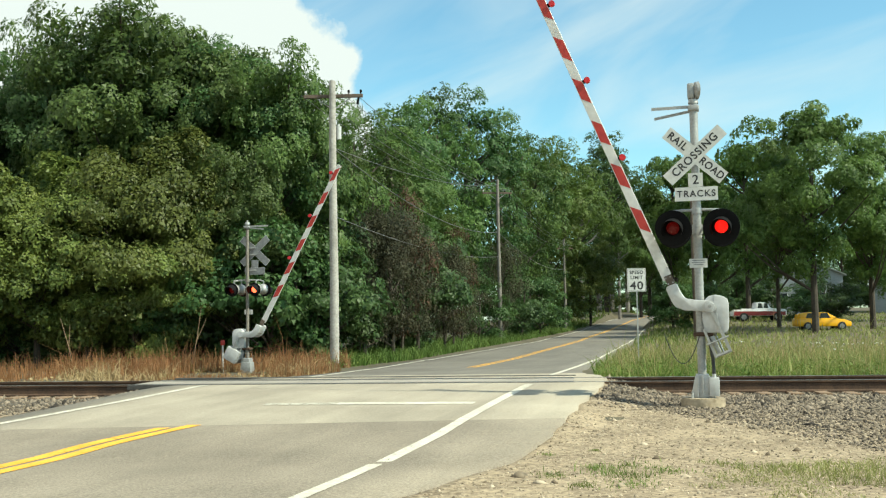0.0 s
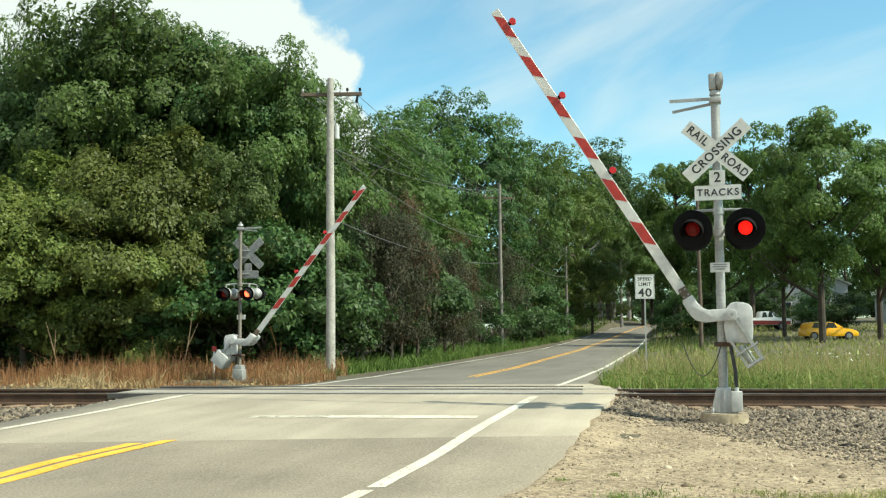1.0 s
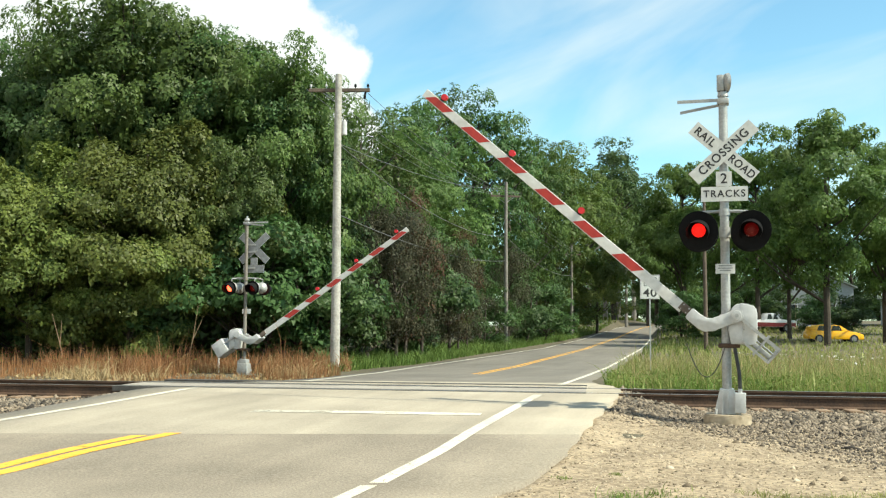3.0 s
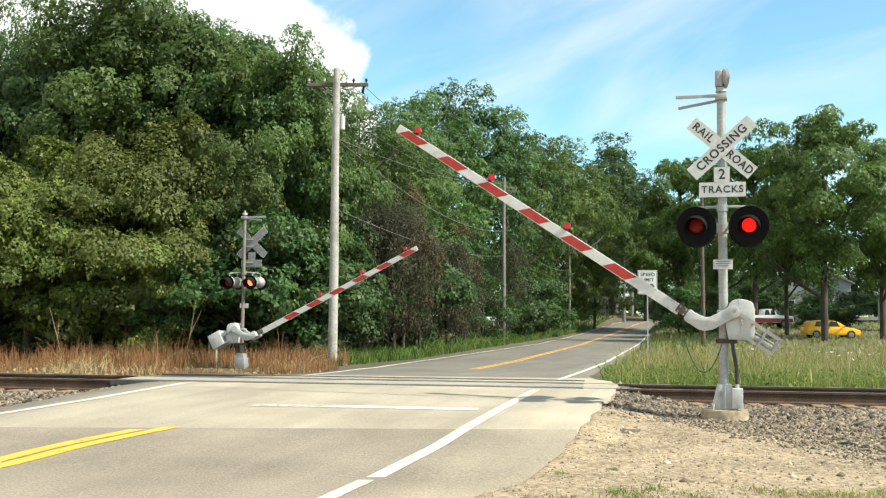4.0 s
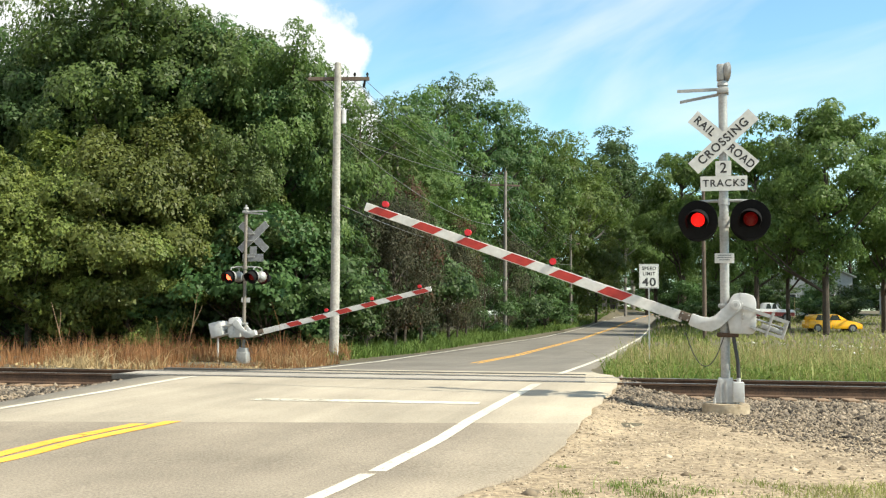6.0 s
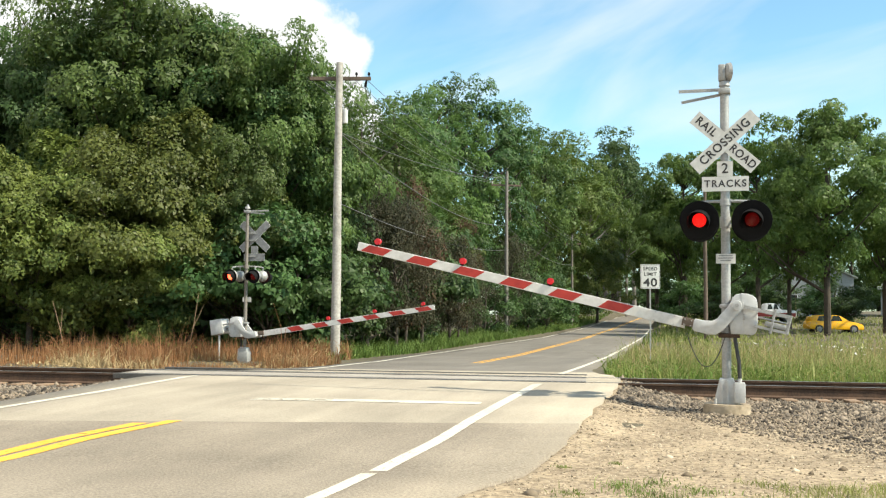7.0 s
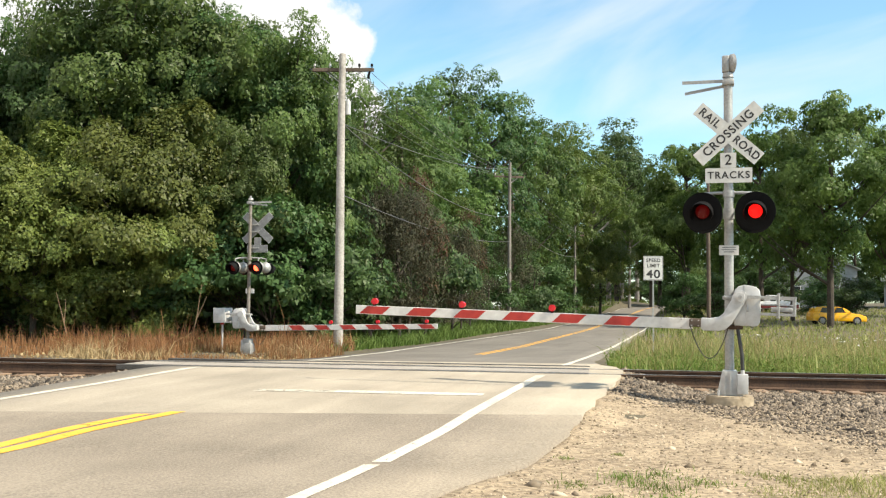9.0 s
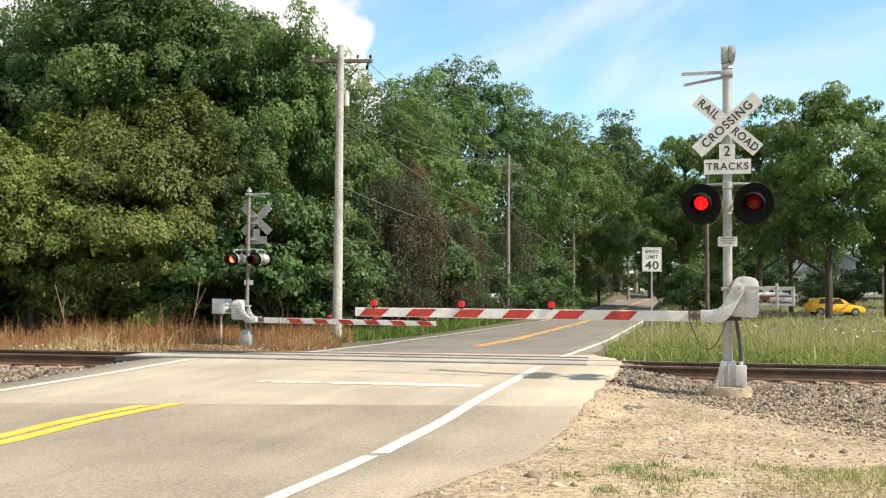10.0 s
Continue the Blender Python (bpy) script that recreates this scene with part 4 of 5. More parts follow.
    for f in ((0, 1, 3, 2), (4, 6, 7, 5), (0, 4, 5, 1), (2, 3, 7, 6), (0, 2, 6, 4), (1, 5, 7, 3)):
        bm.faces.new([vs[i] for i in f])
    bmesh.ops.recalc_face_normals(bm, faces=bm.faces)
    bmesh.ops.bevel(bm, geom=list(bm.edges), offset=0.005, segments=1, affect="EDGES")
    part("boom", bm, ARM_WHITE, arm, "long tapered white boom", False)
    for c in (5.88, 5.06, 4.24, 3.42, 2.60, 1.78):
        bm = bmesh.new()
        a, b, k = c - 0.205, c + 0.205, 0.07
        slab(bm, [(a - k, edge(a, 0.86)), (b - k, edge(b, 0.86)), (b + k, edge(b, -0.86)), (a + k, edge(a, -0.86))][::-1], -0.0185, 0.0185)
        part("red_stripe", bm, ARM_RED, arm, "slanted red reflective stripe", False)
    for u in (5.89, 4.37, 2.88):
        bm = bmesh.new()
        tube(bm, (u, -0.045, edge(u, 1) + 0.075), (u, 0.045, edge(u, 1) + 0.075), 0.055, sides=20)
        bmesh.ops.bevel(bm, geom=list(bm.edges), offset=0.008, segments=2, affect="EDGES")
        lamp = part("arm_lamp", bm, LAMP_RED, arm, "red lamp on the boom")
        part("lamp_foot", box(bmesh.new(), u - 0.03, u + 0.03, -0.02, 0.02, edge(u, 1) - 0.002, edge(u, 1) + 0.03), BLACK, arm)
    bm = bmesh.new()
    for y in (-0.21, 0.21):
        box(bm, -0.80, -0.05, y - 0.012, y + 0.012, -0.02, 0.03)
        box(bm, -0.80, -0.3, y - 0.012, y + 0.012, -0.26, -0.22)
        tube(bm, (-0.79, y, 0.03), (-0.79, y, -0.26), 0.02, sides=10)
        tube(bm, (-0.56, y + 0.02, 0.08), (-0.56, y + 0.02, -0.3), 0.014, sides=8)
    for u in (-0.79, -0.56, -0.34):
        tube(bm, (u, -0.24, 0.005), (u, 0.24, 0.005), 0.016, sides=10)
        tube(bm, (u, -0.24, -0.24), (u, 0.24, -0.24), 0.016, sides=10)
    part("counterweight_frame", bm, ALU, arm, "open grey counterweight frame")
    for y in (-0.15, 0.08):
        part("counterweight", box(bmesh.new(), -0.76, -0.46, y, y + 0.07, -0.205, -0.13, 0.012), ALU, arm, "grey cast counterweight")
    part("tie_rod", tube(bmesh.new(), (-0.78, 0.0, -0.1), (-0.2, 0.0, -0.1), 0.014, sides=8), RAILTOP, arm, "bright tie rod")
    if boxed:
        part("counterweight", box(bmesh.new(), -0.92, -0.5, -0.24, 0.24, -0.26, 0.2, 0.02), SILVER, arm, "boxed grey counterweight")
    arm.location = (-0.155, 0.0, hub)
    return g, arm, bulbs


NEAR_M = Matrix.Translation((4.37, 15.6, 0.0)) @ pose(0, 0, 0, 0, 0, 164.4)
FAR_M = Matrix.Translation((-6.02, 31.4, -0.13)) @ pose(0, 0, 0, 0, 0, -15.6)
near_gate, near_arm, near_bulbs = crossing_gate("crossing_gate", NEAR_M, "silver crossing gate with crossbuck, red flashers and lowering striped boom")
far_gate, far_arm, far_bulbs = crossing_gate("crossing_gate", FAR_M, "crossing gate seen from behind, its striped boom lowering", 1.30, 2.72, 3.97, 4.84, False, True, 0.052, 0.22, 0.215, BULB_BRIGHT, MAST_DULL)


# ---- speed sign and posts ----
def speed_sign():
    g = thing("speed_limit_sign", pose(6.58, 32.0, 0.0, 0, 0, 164.4 + 14), "white speed limit sign on a thin steel post", "road sign")
    bm = bmesh.new()
    slab(bm, [(-0.02, -0.3), (0.02, -0.3), (0.02, 2.9), (-0.02, 2.9)], -0.03, -0.004)
    part("post", bm, ALU, g, "thin grey steel post", False)
    bm = bmesh.new()
    slab(bm, [(-0.305, 2.36), (0.305, 2.36), (0.305, 3.12), (-0.305, 3.12)], -0.002, 0.002, 0)
    plate = part("plate", bm, SIGN_WHITE, g, "white plate", False)
    bm = bmesh.new()
    for a, b, c, d in ((-0.29, 0.29, 3.09, 3.1), (-0.29, 0.29, 2.38, 2.39), (-0.29, -0.28, 2.38, 3.1), (0.28, 0.29, 2.38, 3.1)):
        box(bm, a, b, 0.002, 0.0035, c, d)
    part("border", bm, LETTER, plate, "black border", False)
    for word, z, s, k in (("SPEED", 2.98, 0.155, 1.0), ("LIMIT", 2.81, 0.155, 1.0), ("40", 2.54, 0.36, 1.15)):
        letters("lettering", word, s, LETTER, plate, Matrix.Translation((0, 0.0035, z)) @ FRONT, 0.001, k, 0.004 if s < 0.2 else 0.008, 1.1)


speed_sign()


def utility_pole(name, x, y, z0, height, r, mat, label, arms=True, box_on=False, turn_by=0.0, drop=0.95):
    g = thing(name, pose(x, y, z0, 0, 0, turn_by), label, "utility pole", "utility poles")
    bm = bmesh.new()
    path_tube(bm, [(0, 0, -0.5), (0.01, 0, height * 0.3), (-0.01, 0.01, height * 0.65), (0, 0, height)], [r, r * 0.92, r * 0.8, r * 0.68], 14)
    part("pole", bm, mat, g, "weathered wooden pole")
    if arms:
        za = height - drop
        part("crossarm", box(bmesh.new(), -1.05, 1.05, 0.13, 0.23, za - 0.06, za + 0.06, 0.01), POLE_BROWN, g, "dark wooden crossarm", False)
        for s in (-1, 1):
            bm = bmesh.new()
            tube(bm, (s * 0.62, 0.24, za - 0.04), (0, 0.2, za - 0.5), 0.018, sides=6)
            part("brace", bm, ALU, g)
        for u in (-0.98, -0.45, 0.55, 0.98):
            bm = bmesh.new()
            tube(bm, (u, 0.18, za + 0.05), (u, 0.18, za + 0.13), 0.02, sides=8)
            tube(bm, (u, 0.18, za + 0.12), (u, 0.18, za + 0.21), 0.05, 0.035, 10)
            part("insulator", bm, BLACK if u > 0.5 else ALU, g)
        bm = bmesh.new()
        tube(bm, (0.9, 0.18, za - 0.06), (0.86, 0.18, za - 0.3), 0.035, 0.05, 8)
        part("cutout", bm, BLACK, g, "dark fuse cutout")
    if box_on:
        bm = bmesh.new()
        tube(bm, (0.2, 0.1, height - 2.05), (0.2, 0.1, height - 1.6), 0.09, sides=14)
        tube(bm, (0.2, 0.1, height - 1.6), (0.2, 0.1, height - 1.52), 0.05, 0.02, 10)
        part("transformer", bm, SILVER, g, "small grey transformer can")
        bm = bmesh.new()
        tube(bm, (0.1, 0, height - 2.9), (0.26, 0.02, height - 2.9), 0.02, sides=8)
        part("peg", bm, BLACK, g)
    return g


utility_pole("utility_pole", -3.51, 34.0, -0.1, 10.06, 0.165, POLE, "tall weathered grey utility pole with crossarm beside the road", True, True, -3, 0.5)
utility_pole("utility_pole", 4.42, 69.0, 0.0, 11.3, 0.15, POLE_GREY, "weathered utility pole farther up the road", True, False, 10)
utility_pole("utility_pole", 13.9, 108.0, 0.5, 9.6, 0.15, POLE_GREY, "weathered utility pole near the top of the hill", True, False, 10)
utility_pole("utility_pole", 15.6, 60.0, 0.1, 9.1, 0.13, POLE_BROWN, "plain brown wooden pole in the meadow", False, False)


def wire(name, a, b, sag, r=0.012):
    a, b = Vector(a), Vector(b)
    bm = bmesh.new()
    path_tube(bm, [a.lerp(b, i / 24) + Vector((0, 0, -4 * sag * (i / 24) * (1 - i / 24))) for i in range(25)], r, 5)
    ob = part(name, bm, WIRE)
    return tagged(ob, "thin black overhead wire between the poles", "wire", "overhead wires")


for u in (-0.98, -0.45, 0.55, 0.98):
    wire("overhead_wire", (-3.66 + u, 34.15, 9.5), (4.42 + u, 69.1, 10.5), 0.7, 0.010)
    wire("overhead_wire", (4.42 + u, 69.1, 10.5), (13.9 + u, 108.1, 9.4), 0.8, 0.012)
wire("overhead_wire", (-3.5, 34.0, 7.6), (4.4, 69.0, 7.6), 0.9, 0.018)
wire("overhead_wire", (-3.5, 34.0, 7.6), (4.4, 69.0, 10.9), 0.5, 0.014)
wire("overhead_wire", (-3.5, 34.0, 5.2), (4.4, 69.0, 5.9), 0.5, 0.016)
wire("overhead_wire", (4.4, 69.0, 7.6), (13.9, 108.0, 6.9), 0.8, 0.02)
bm = bmesh.new()
tube(bm, (0, 0, -0.2), (0, 0, 0.95), 0.03, sides=10)
post = thing("marker_post", pose(-7.0, 32.3, -0.13), "thin white marker post with a red top in dry grass", "marker post")
part("post", bm, SILVER, post, "white post")
part("cap", box(bmesh.new(), -0.07, 0.07, -0.02, 0.02, 0.95, 1.12, 0.01), ARM_RED, post, "red cap plate")


# ---- trees ----
def tree_meshes(seed, height, radius, base, leaves, leaf, mat, droop=0.0, boughs=40, lobes=1.0, clump_r=(0.2, 0.36), core=0.4, flat=0.7, bark=None):
    """Trunk with limbs, and a crown of leaves set in clumps along boughs. base: height of the crown's foot as a share.
    core: how far in the boughs begin; flat: how layered they lie."""
    r = np.random.default_rng(seed)
    zc, half = height * (base + 1) / 2, height * (1 - base) / 2
    d = r.normal(size=(boughs, 3))
    d /= np.linalg.norm(d, axis=1)[:, None]
    rad = r.uniform(core, 1.0, boughs) ** 0.5
    lump = 1 + 0.22 * lobes * np.sin(3 * np.arctan2(d[:, 1], d[:, 0]) + seed) + 0.12 * r.normal(size=boughs)
    centre = d * rad[:, None] * np.array([radius, radius, half]) * lump[:, None] * 0.82
    # wider in the lower middle than at the top
    centre[:, :2] *= np.interp(centre[:, 2] / half, [-1, -0.3, 0.4, 1], [0.8, 1.1, 0.9, 0.5])[:, None]
    centre[:, 2] += zc
    br = radius * r.uniform(*clump_r, boughs)
    # every bough carries clumps, every clump a shell of leaves that lies roughly in its surface
    per = 14
    cd = r.normal(size=(boughs, per, 3))
    cd /= np.linalg.norm(cd, axis=2)[..., None]
    cd[..., 2] = np.abs(cd[..., 2]) * 0.95 - 0.25
    clump = (centre[:, None] + cd * br[:, None, None] * np.array([1, 1, flat])).reshape(-1, 3)
    away = (cd + 0.6 * d[:, None]).reshape(-1, 3)
    cr = np.repeat(br, per) * r.uniform(0.26, 0.52, boughs * per)
    which = r.choice(len(clump), leaves, p=cr ** 2 / (cr ** 2).sum())
    ld = r.normal(size=(leaves, 3)) + away[which] * 0.8 + np.array([0, 0, 0.35])
    ld /= np.linalg.norm(ld, axis=1)[:, None]
    p = clump[which] + ld * (cr[which] * (0.7 + 0.36 * r.uniform(size=leaves) ** 0.7))[:, None] * np.array([1, 1, 0.75])
    p[:, 2] -= droop * 0.35 * cr[which] * np.hypot(ld[:, 0], ld[:, 1]) ** 2
    inner = r.uniform(size=leaves) < 0.12
    home = which // per
    p[inner] = (centre[home] + r.normal(size=(leaves, 3)) * (br[home] * 0.3)[:, None] * np.array([1, 1, flat]))[inner]
    nrm = ld * 0.6 + away[which] * 0.4 + r.normal(size=(leaves, 3)) * 0.3 + np.array([0, 0, 0.25])
    nrm /= np.linalg.norm(nrm, axis=1)[:, None]
    t1 = np.cross(nrm, r.normal(size=(leaves, 3)))
    t1 /= np.linalg.norm(t1, axis=1)[:, None] + 1e-6
    t2 = np.cross(nrm, t1)
    s = (leaf * r.lognormal(0, 0.3, leaves) * np.where(inner, 1.45, 1.0))[:, None]
    k = r.uniform(-0.35, 0.35, leaves)[:, None]
    V = np.stack([p - t1 * s, p + t1 * s * (0.5 + k) + t2 * s * 0.7 - nrm * s * 0.15, p + t1 * s * (0.5 - k) - t2 * s * 0.7 - nrm * s * 0.15], 1)
    stretch = height / V[..., 2].max()
    V[..., 2] = np.maximum(V[..., 2] * stretch, 0.02)
    centre[:, 2] *= stretch
    crown = mesh_np("crown", V.reshape(-1, 3), np.arange(leaves * 3).reshape(-1, 3), mat)
    bm = bmesh.new()
    tr = max(0.06, height * (0.014 if base < 0.15 else 0.0155))
    top = height * 0.86
    path_tube(bm, [(0, 0, -0.3), (r.normal(0, 0.1), r.normal(0, 0.1), top * 0.35), (r.normal(0, 0.2), r.normal(0, 0.2), top * 0.7), (0, 0, top)], [tr * 1.25, tr, tr * 0.6, tr * 0.15], 9)
    for i in [k for k in r.permutation(boughs) if centre[k, 2] > height * 0.3][:24]:
        c = centre[i]
        z0 = min(max(c[2] - 0.6 * np.hypot(c[0], c[1]) - 0.4, height * base * 0.8 + 0.3), top * 0.9)
        mid = (c[0] * 0.45, c[1] * 0.45, z0 + (c[2] - z0) * 0.35)
        path_tube(bm, [(0, 0, z0), mid, tuple(c)], [tr * 0.45, tr * 0.28, tr * 0.08], 6)
    me = bpy.data.meshes.new("trunk")
    bm.to_mesh(me)
    bm.free()
    me.materials.append(bark or BARK)
    return me, crown


KINDS = {  # name, height, label, and the two meshes, which the copies scale
    "broad": ("tree", 14, "broad deciduous tree with dense dark green crown", tree_meshes(11, 14, 4.6, 0.06, 46000, 0.077, LEAF_OAK, 0.5, 62, 0.8, (0.18, 0.33), 0.25)),
    "dense": ("tree", 14, "tall dense deciduous tree, green", tree_meshes(12, 14, 4.2, 0.04, 44000, 0.077, LEAF_DARK, 0.4, 64, 0.8, (0.18, 0.33), 0.25)),
    "olive": ("tree", 8, "lower tree with drooping olive-green foliage", tree_meshes(13, 8, 3.6, 0.05, 34000, 0.06, LEAF_OLIVE, 1.0, 36)),
    "leafy": ("tree", 14, "tall roadside tree with green crown", tree_meshes(18, 14, 4.6, 0.05, 28000, 0.075, LEAF_OAK, 0.0, 90, 0.7, (0.12, 0.23), 0.35, 1.0)),
    "dark": ("tree", 14, "tall dark green roadside tree", tree_meshes(19, 14, 4.2, 0.04, 28000, 0.075, LEAF_DARK, 0.0, 90, 0.7, (0.12, 0.23), 0.35, 1.0)),
    "light": ("tree", 14, "tall deciduous tree with light yellow-green crown", tree_meshes(14, 14, 4.4, 0.05, 30000, 0.072, LEAF_BRIGHT, 0.0, 90, 0.7, (0.12, 0.23), 0.35, 1.0)),
    "brown": ("bush", 7, "half-dead bush with thin brown-green leaves", tree_meshes(15, 7, 3.2, 0.02, 13000, 0.05, LEAF_BROWN, 0.8, 40)),
    "rust": ("bush", 7, "dying bush with rust-brown leaves", tree_meshes(25, 7, 3.0, 0.1, 6000, 0.06, LEAF_RUST, 0.8, 22)),
    "bush": ("bush", 3.4, "dense green bush at the wood's edge", tree_meshes(16, 3.4, 2.2, 0.0, 9000, 0.062, LEAF_DARK, 0.6, 24)),
    "oak": ("tree", 16, "spreading tree with open sunlit green crown in the meadow", tree_meshes(17, 16, 7.4, 0.2, 36000, 0.12, LEAF_MEADOW, 0.3, 38, 1.3, (0.16, 0.28), 0.3, 0.6)),
    "stem": ("tree", 18, "tall roadside tree on a bare trunk", tree_meshes(27, 18, 4.6, 0.3, 16000, 0.12, LEAF_OAK, 0.3, 30, 1.0, (0.2, 0.36), 0.4, 0.7, POLE_GREY)),
}
PROTO = {}
tree_rng = np.random.default_rng(21)


def tree(kind, x, y, height, width=1.0):
    name, full, label, (trunk, crown) = KINDS[kind]
    s = height / full
    z = float(ground_z(np.array(x), np.array(y)))
    m = Matrix.LocRotScale((x, y, z), Euler((0, 0, tree_rng.uniform(0, 6.28))), (s * width, s * width, s))
    if kind in PROTO:
        ob = copy_thing(PROTO[kind], m @ Matrix.Diagonal([1 / v for v in PROTO[kind].scale] + [1]))
    else:
        ob = PROTO[kind] = thing(name, m, label, name, "trees along the road")
        put("trunk", trunk, ob, "grey-brown trunk and limbs")
        put("crown", crown, ob)
    return ob


def seen_x(px, d):
    return (px - 784) / 1800 * d


# wood to the west of the road: place across, distance, height
for kind, px, d, h, w in (
        ("dense", -90, 44, 14.2, 1.0), ("broad", 30, 46, 14.0, 0.9), ("dense", 110, 43, 14.7, 0.8), ("broad", 215, 42, 15.9, 0.95), ("dense", 290, 44, 15.0, 0.85),
        ("broad", 370, 42, 14.4, 0.85), ("dense", 440, 41, 13.7, 0.85), ("broad", 505, 40, 12.8, 0.75), ("broad", 90, 45, 15.4, 0.6), ("dense", 545, 43, 12.4, 0.6),
        ("leafy", 640, 56, 13.6, 0.90), ("leafy", 700, 60, 14.3, 1.02), ("dark", 735, 70, 17.2, 0.96), ("leafy", 762, 82, 20.5, 0.84), ("dark", 790, 88, 22.4, 0.90), ("dark", 850, 92, 23.2, 0.90), ("leafy", 912, 99, 22.8, 0.84),
        ("dark", 950, 106, 21.5, 0.72), ("light", 972, 112, 21.5, 0.84), ("light", 1015, 116, 22.5, 0.90), ("dark", 990, 140, 16, 1.10), ("bush", 1000, 126, 6.5, 1.4), ("dark", 1092, 150, 27.5, 1.05), ("stem", 1045, 135, 22, 0.8), ("leafy", 600, 66, 14.5, 1.08), ("dark", 700, 80, 18.5, 1.10), ("dark", 560, 60, 13, 1.10),
        ("dark", 110, 54, 17.6, 1.0), ("dark", 215, 53, 19.2, 0.95), ("dark", 310, 54, 17.2, 1.0), ("leafy", 10, 56, 14.5, 1.1), ("dark", 405, 53, 16.2, 0.9), ("leafy", 475, 52, 16.0, 0.85), ("dark", 535, 52, 14.9, 0.75), ("broad", -220, 50, 15.8, 1.2),
        # lower trees at the edge
        ("olive", -40, 37, 8.5, 1.0), ("olive", 60, 37, 7.4, 1.0), ("olive", 160, 37.5, 8.3, 1.0), ("olive", 260, 38, 9.3, 0.95), ("olive", 340, 38.5, 8.0, 0.95), ("broad", 420, 38, 8.4, 0.8),
        ("olive", 150, 37, 4.2, 1.0), ("olive", 235, 37, 5.2, 0.9), ("olive", 325, 37.5, 5.6, 0.9), ("bush", 30, 39, 4.0, 1.1), ("bush", 130, 39.5, 3.4, 1.2), ("bush", 300, 39, 3.6, 1.2), ("bush", 365, 38.5, 4.8, 1.0), ("bush", 440, 38.5, 5.2, 0.9), ("bush", -60, 39, 4.0, 1.2),
        ("bush", 480, 37.5, 5.6, 0.9), ("bush", 545, 38, 5.2, 0.9), ("bush", 590, 42, 6.2, 0.7), 
        ("brown", 655, 44, 6.6, 0.8), ("brown", 705, 45, 7.2, 0.75), ("brown", 750, 49, 6.8, 0.75), ("brown", 800, 53, 5.6, 0.75), ("brown", 645, 48, 8.2, 0.7), ("rust", 722, 47, 8.0, 0.55), ("rust", 815, 56, 7.0, 0.5), ("bush", 690, 50, 7.5, 0.8), ("bush", 745, 52, 6.5, 0.8), ("brown", 830, 62, 6.0, 0.7),
        ("leafy", 735, 56, 9.0, 0.8), ("light", 800, 60, 8.0, 0.8), ("bush", 862, 68, 4.4, 0.9), ("bush", 935, 76, 5.6, 0.9), ("bush", 970, 84, 5.0, 1.0), ("brown", 905, 72, 7.2, 0.6),
        ("olive", 1060, 118, 10, 1.0),
        # trees at the end of the road and beyond the meadow
        ("stem", 1075, 160, 24, 0.9), ("stem", 1098, 172, 25, 0.8), ("stem", 1126, 185, 24, 0.9), ("stem", 1112, 140, 17, 0.7), ("dark", 1165, 165, 22, 0.9), ("oak", 1150, 150, 17, 0.8), ("leafy", 1210, 150, 22, 1.0), ("dark", 1275, 160, 16, 1.0),
        ("oak", 1215, 112, 18.5, 0.75), ("oak", 1275, 105, 17.0, 0.8), ("oak", 1345, 98, 17.6, 0.75), ("dark", 1340, 170, 14, 1.2), ("leafy", 1420, 180, 14.5, 1.2), ("dark", 1510, 175, 15, 1.2), ("leafy", 1600, 170, 17, 1.2), ("dark", 1690, 160, 20, 1.2),
        ("oak", 1467, 70, 16.2, 0.82), ("oak", 1400, 82, 15.9, 0.6), ("oak", 1570, 76, 15.2, 0.8), ("leafy", 1610, 90, 14.0, 0.9), ("bush", 1210, 90, 4.2, 1.0), ("bush", 1392, 104, 4.6, 1.0), ("bush", 1475, 108, 5.0, 1.0), ("bush", 1265, 88, 4.0, 1.2), ("bush", 1330, 110, 5, 1.2), ("bush", 1500, 92, 3.6, 1.3), ("bush", 1440, 96, 3.6, 1.2),
        *[("bush", px, 45 + (px % 3), 4.0 + (px % 5) * 0.4, 1.3) for px in range(-120, 600, 58)],
        *[("bush", px, d, h, 1.5) for px, d, h in ((1040, 230, 9), (1085, 235, 10), (1130, 240, 9), (1175, 220, 10), (1215, 215, 11), (1260, 210, 10), (1310, 205, 11), (1360, 200, 9), (1410, 205, 10), (1460, 200, 9), (1510, 200, 10), (1560, 195, 9), (1620, 190, 10))]):
    tree(kind, seen_x(px, d), d, h, w)


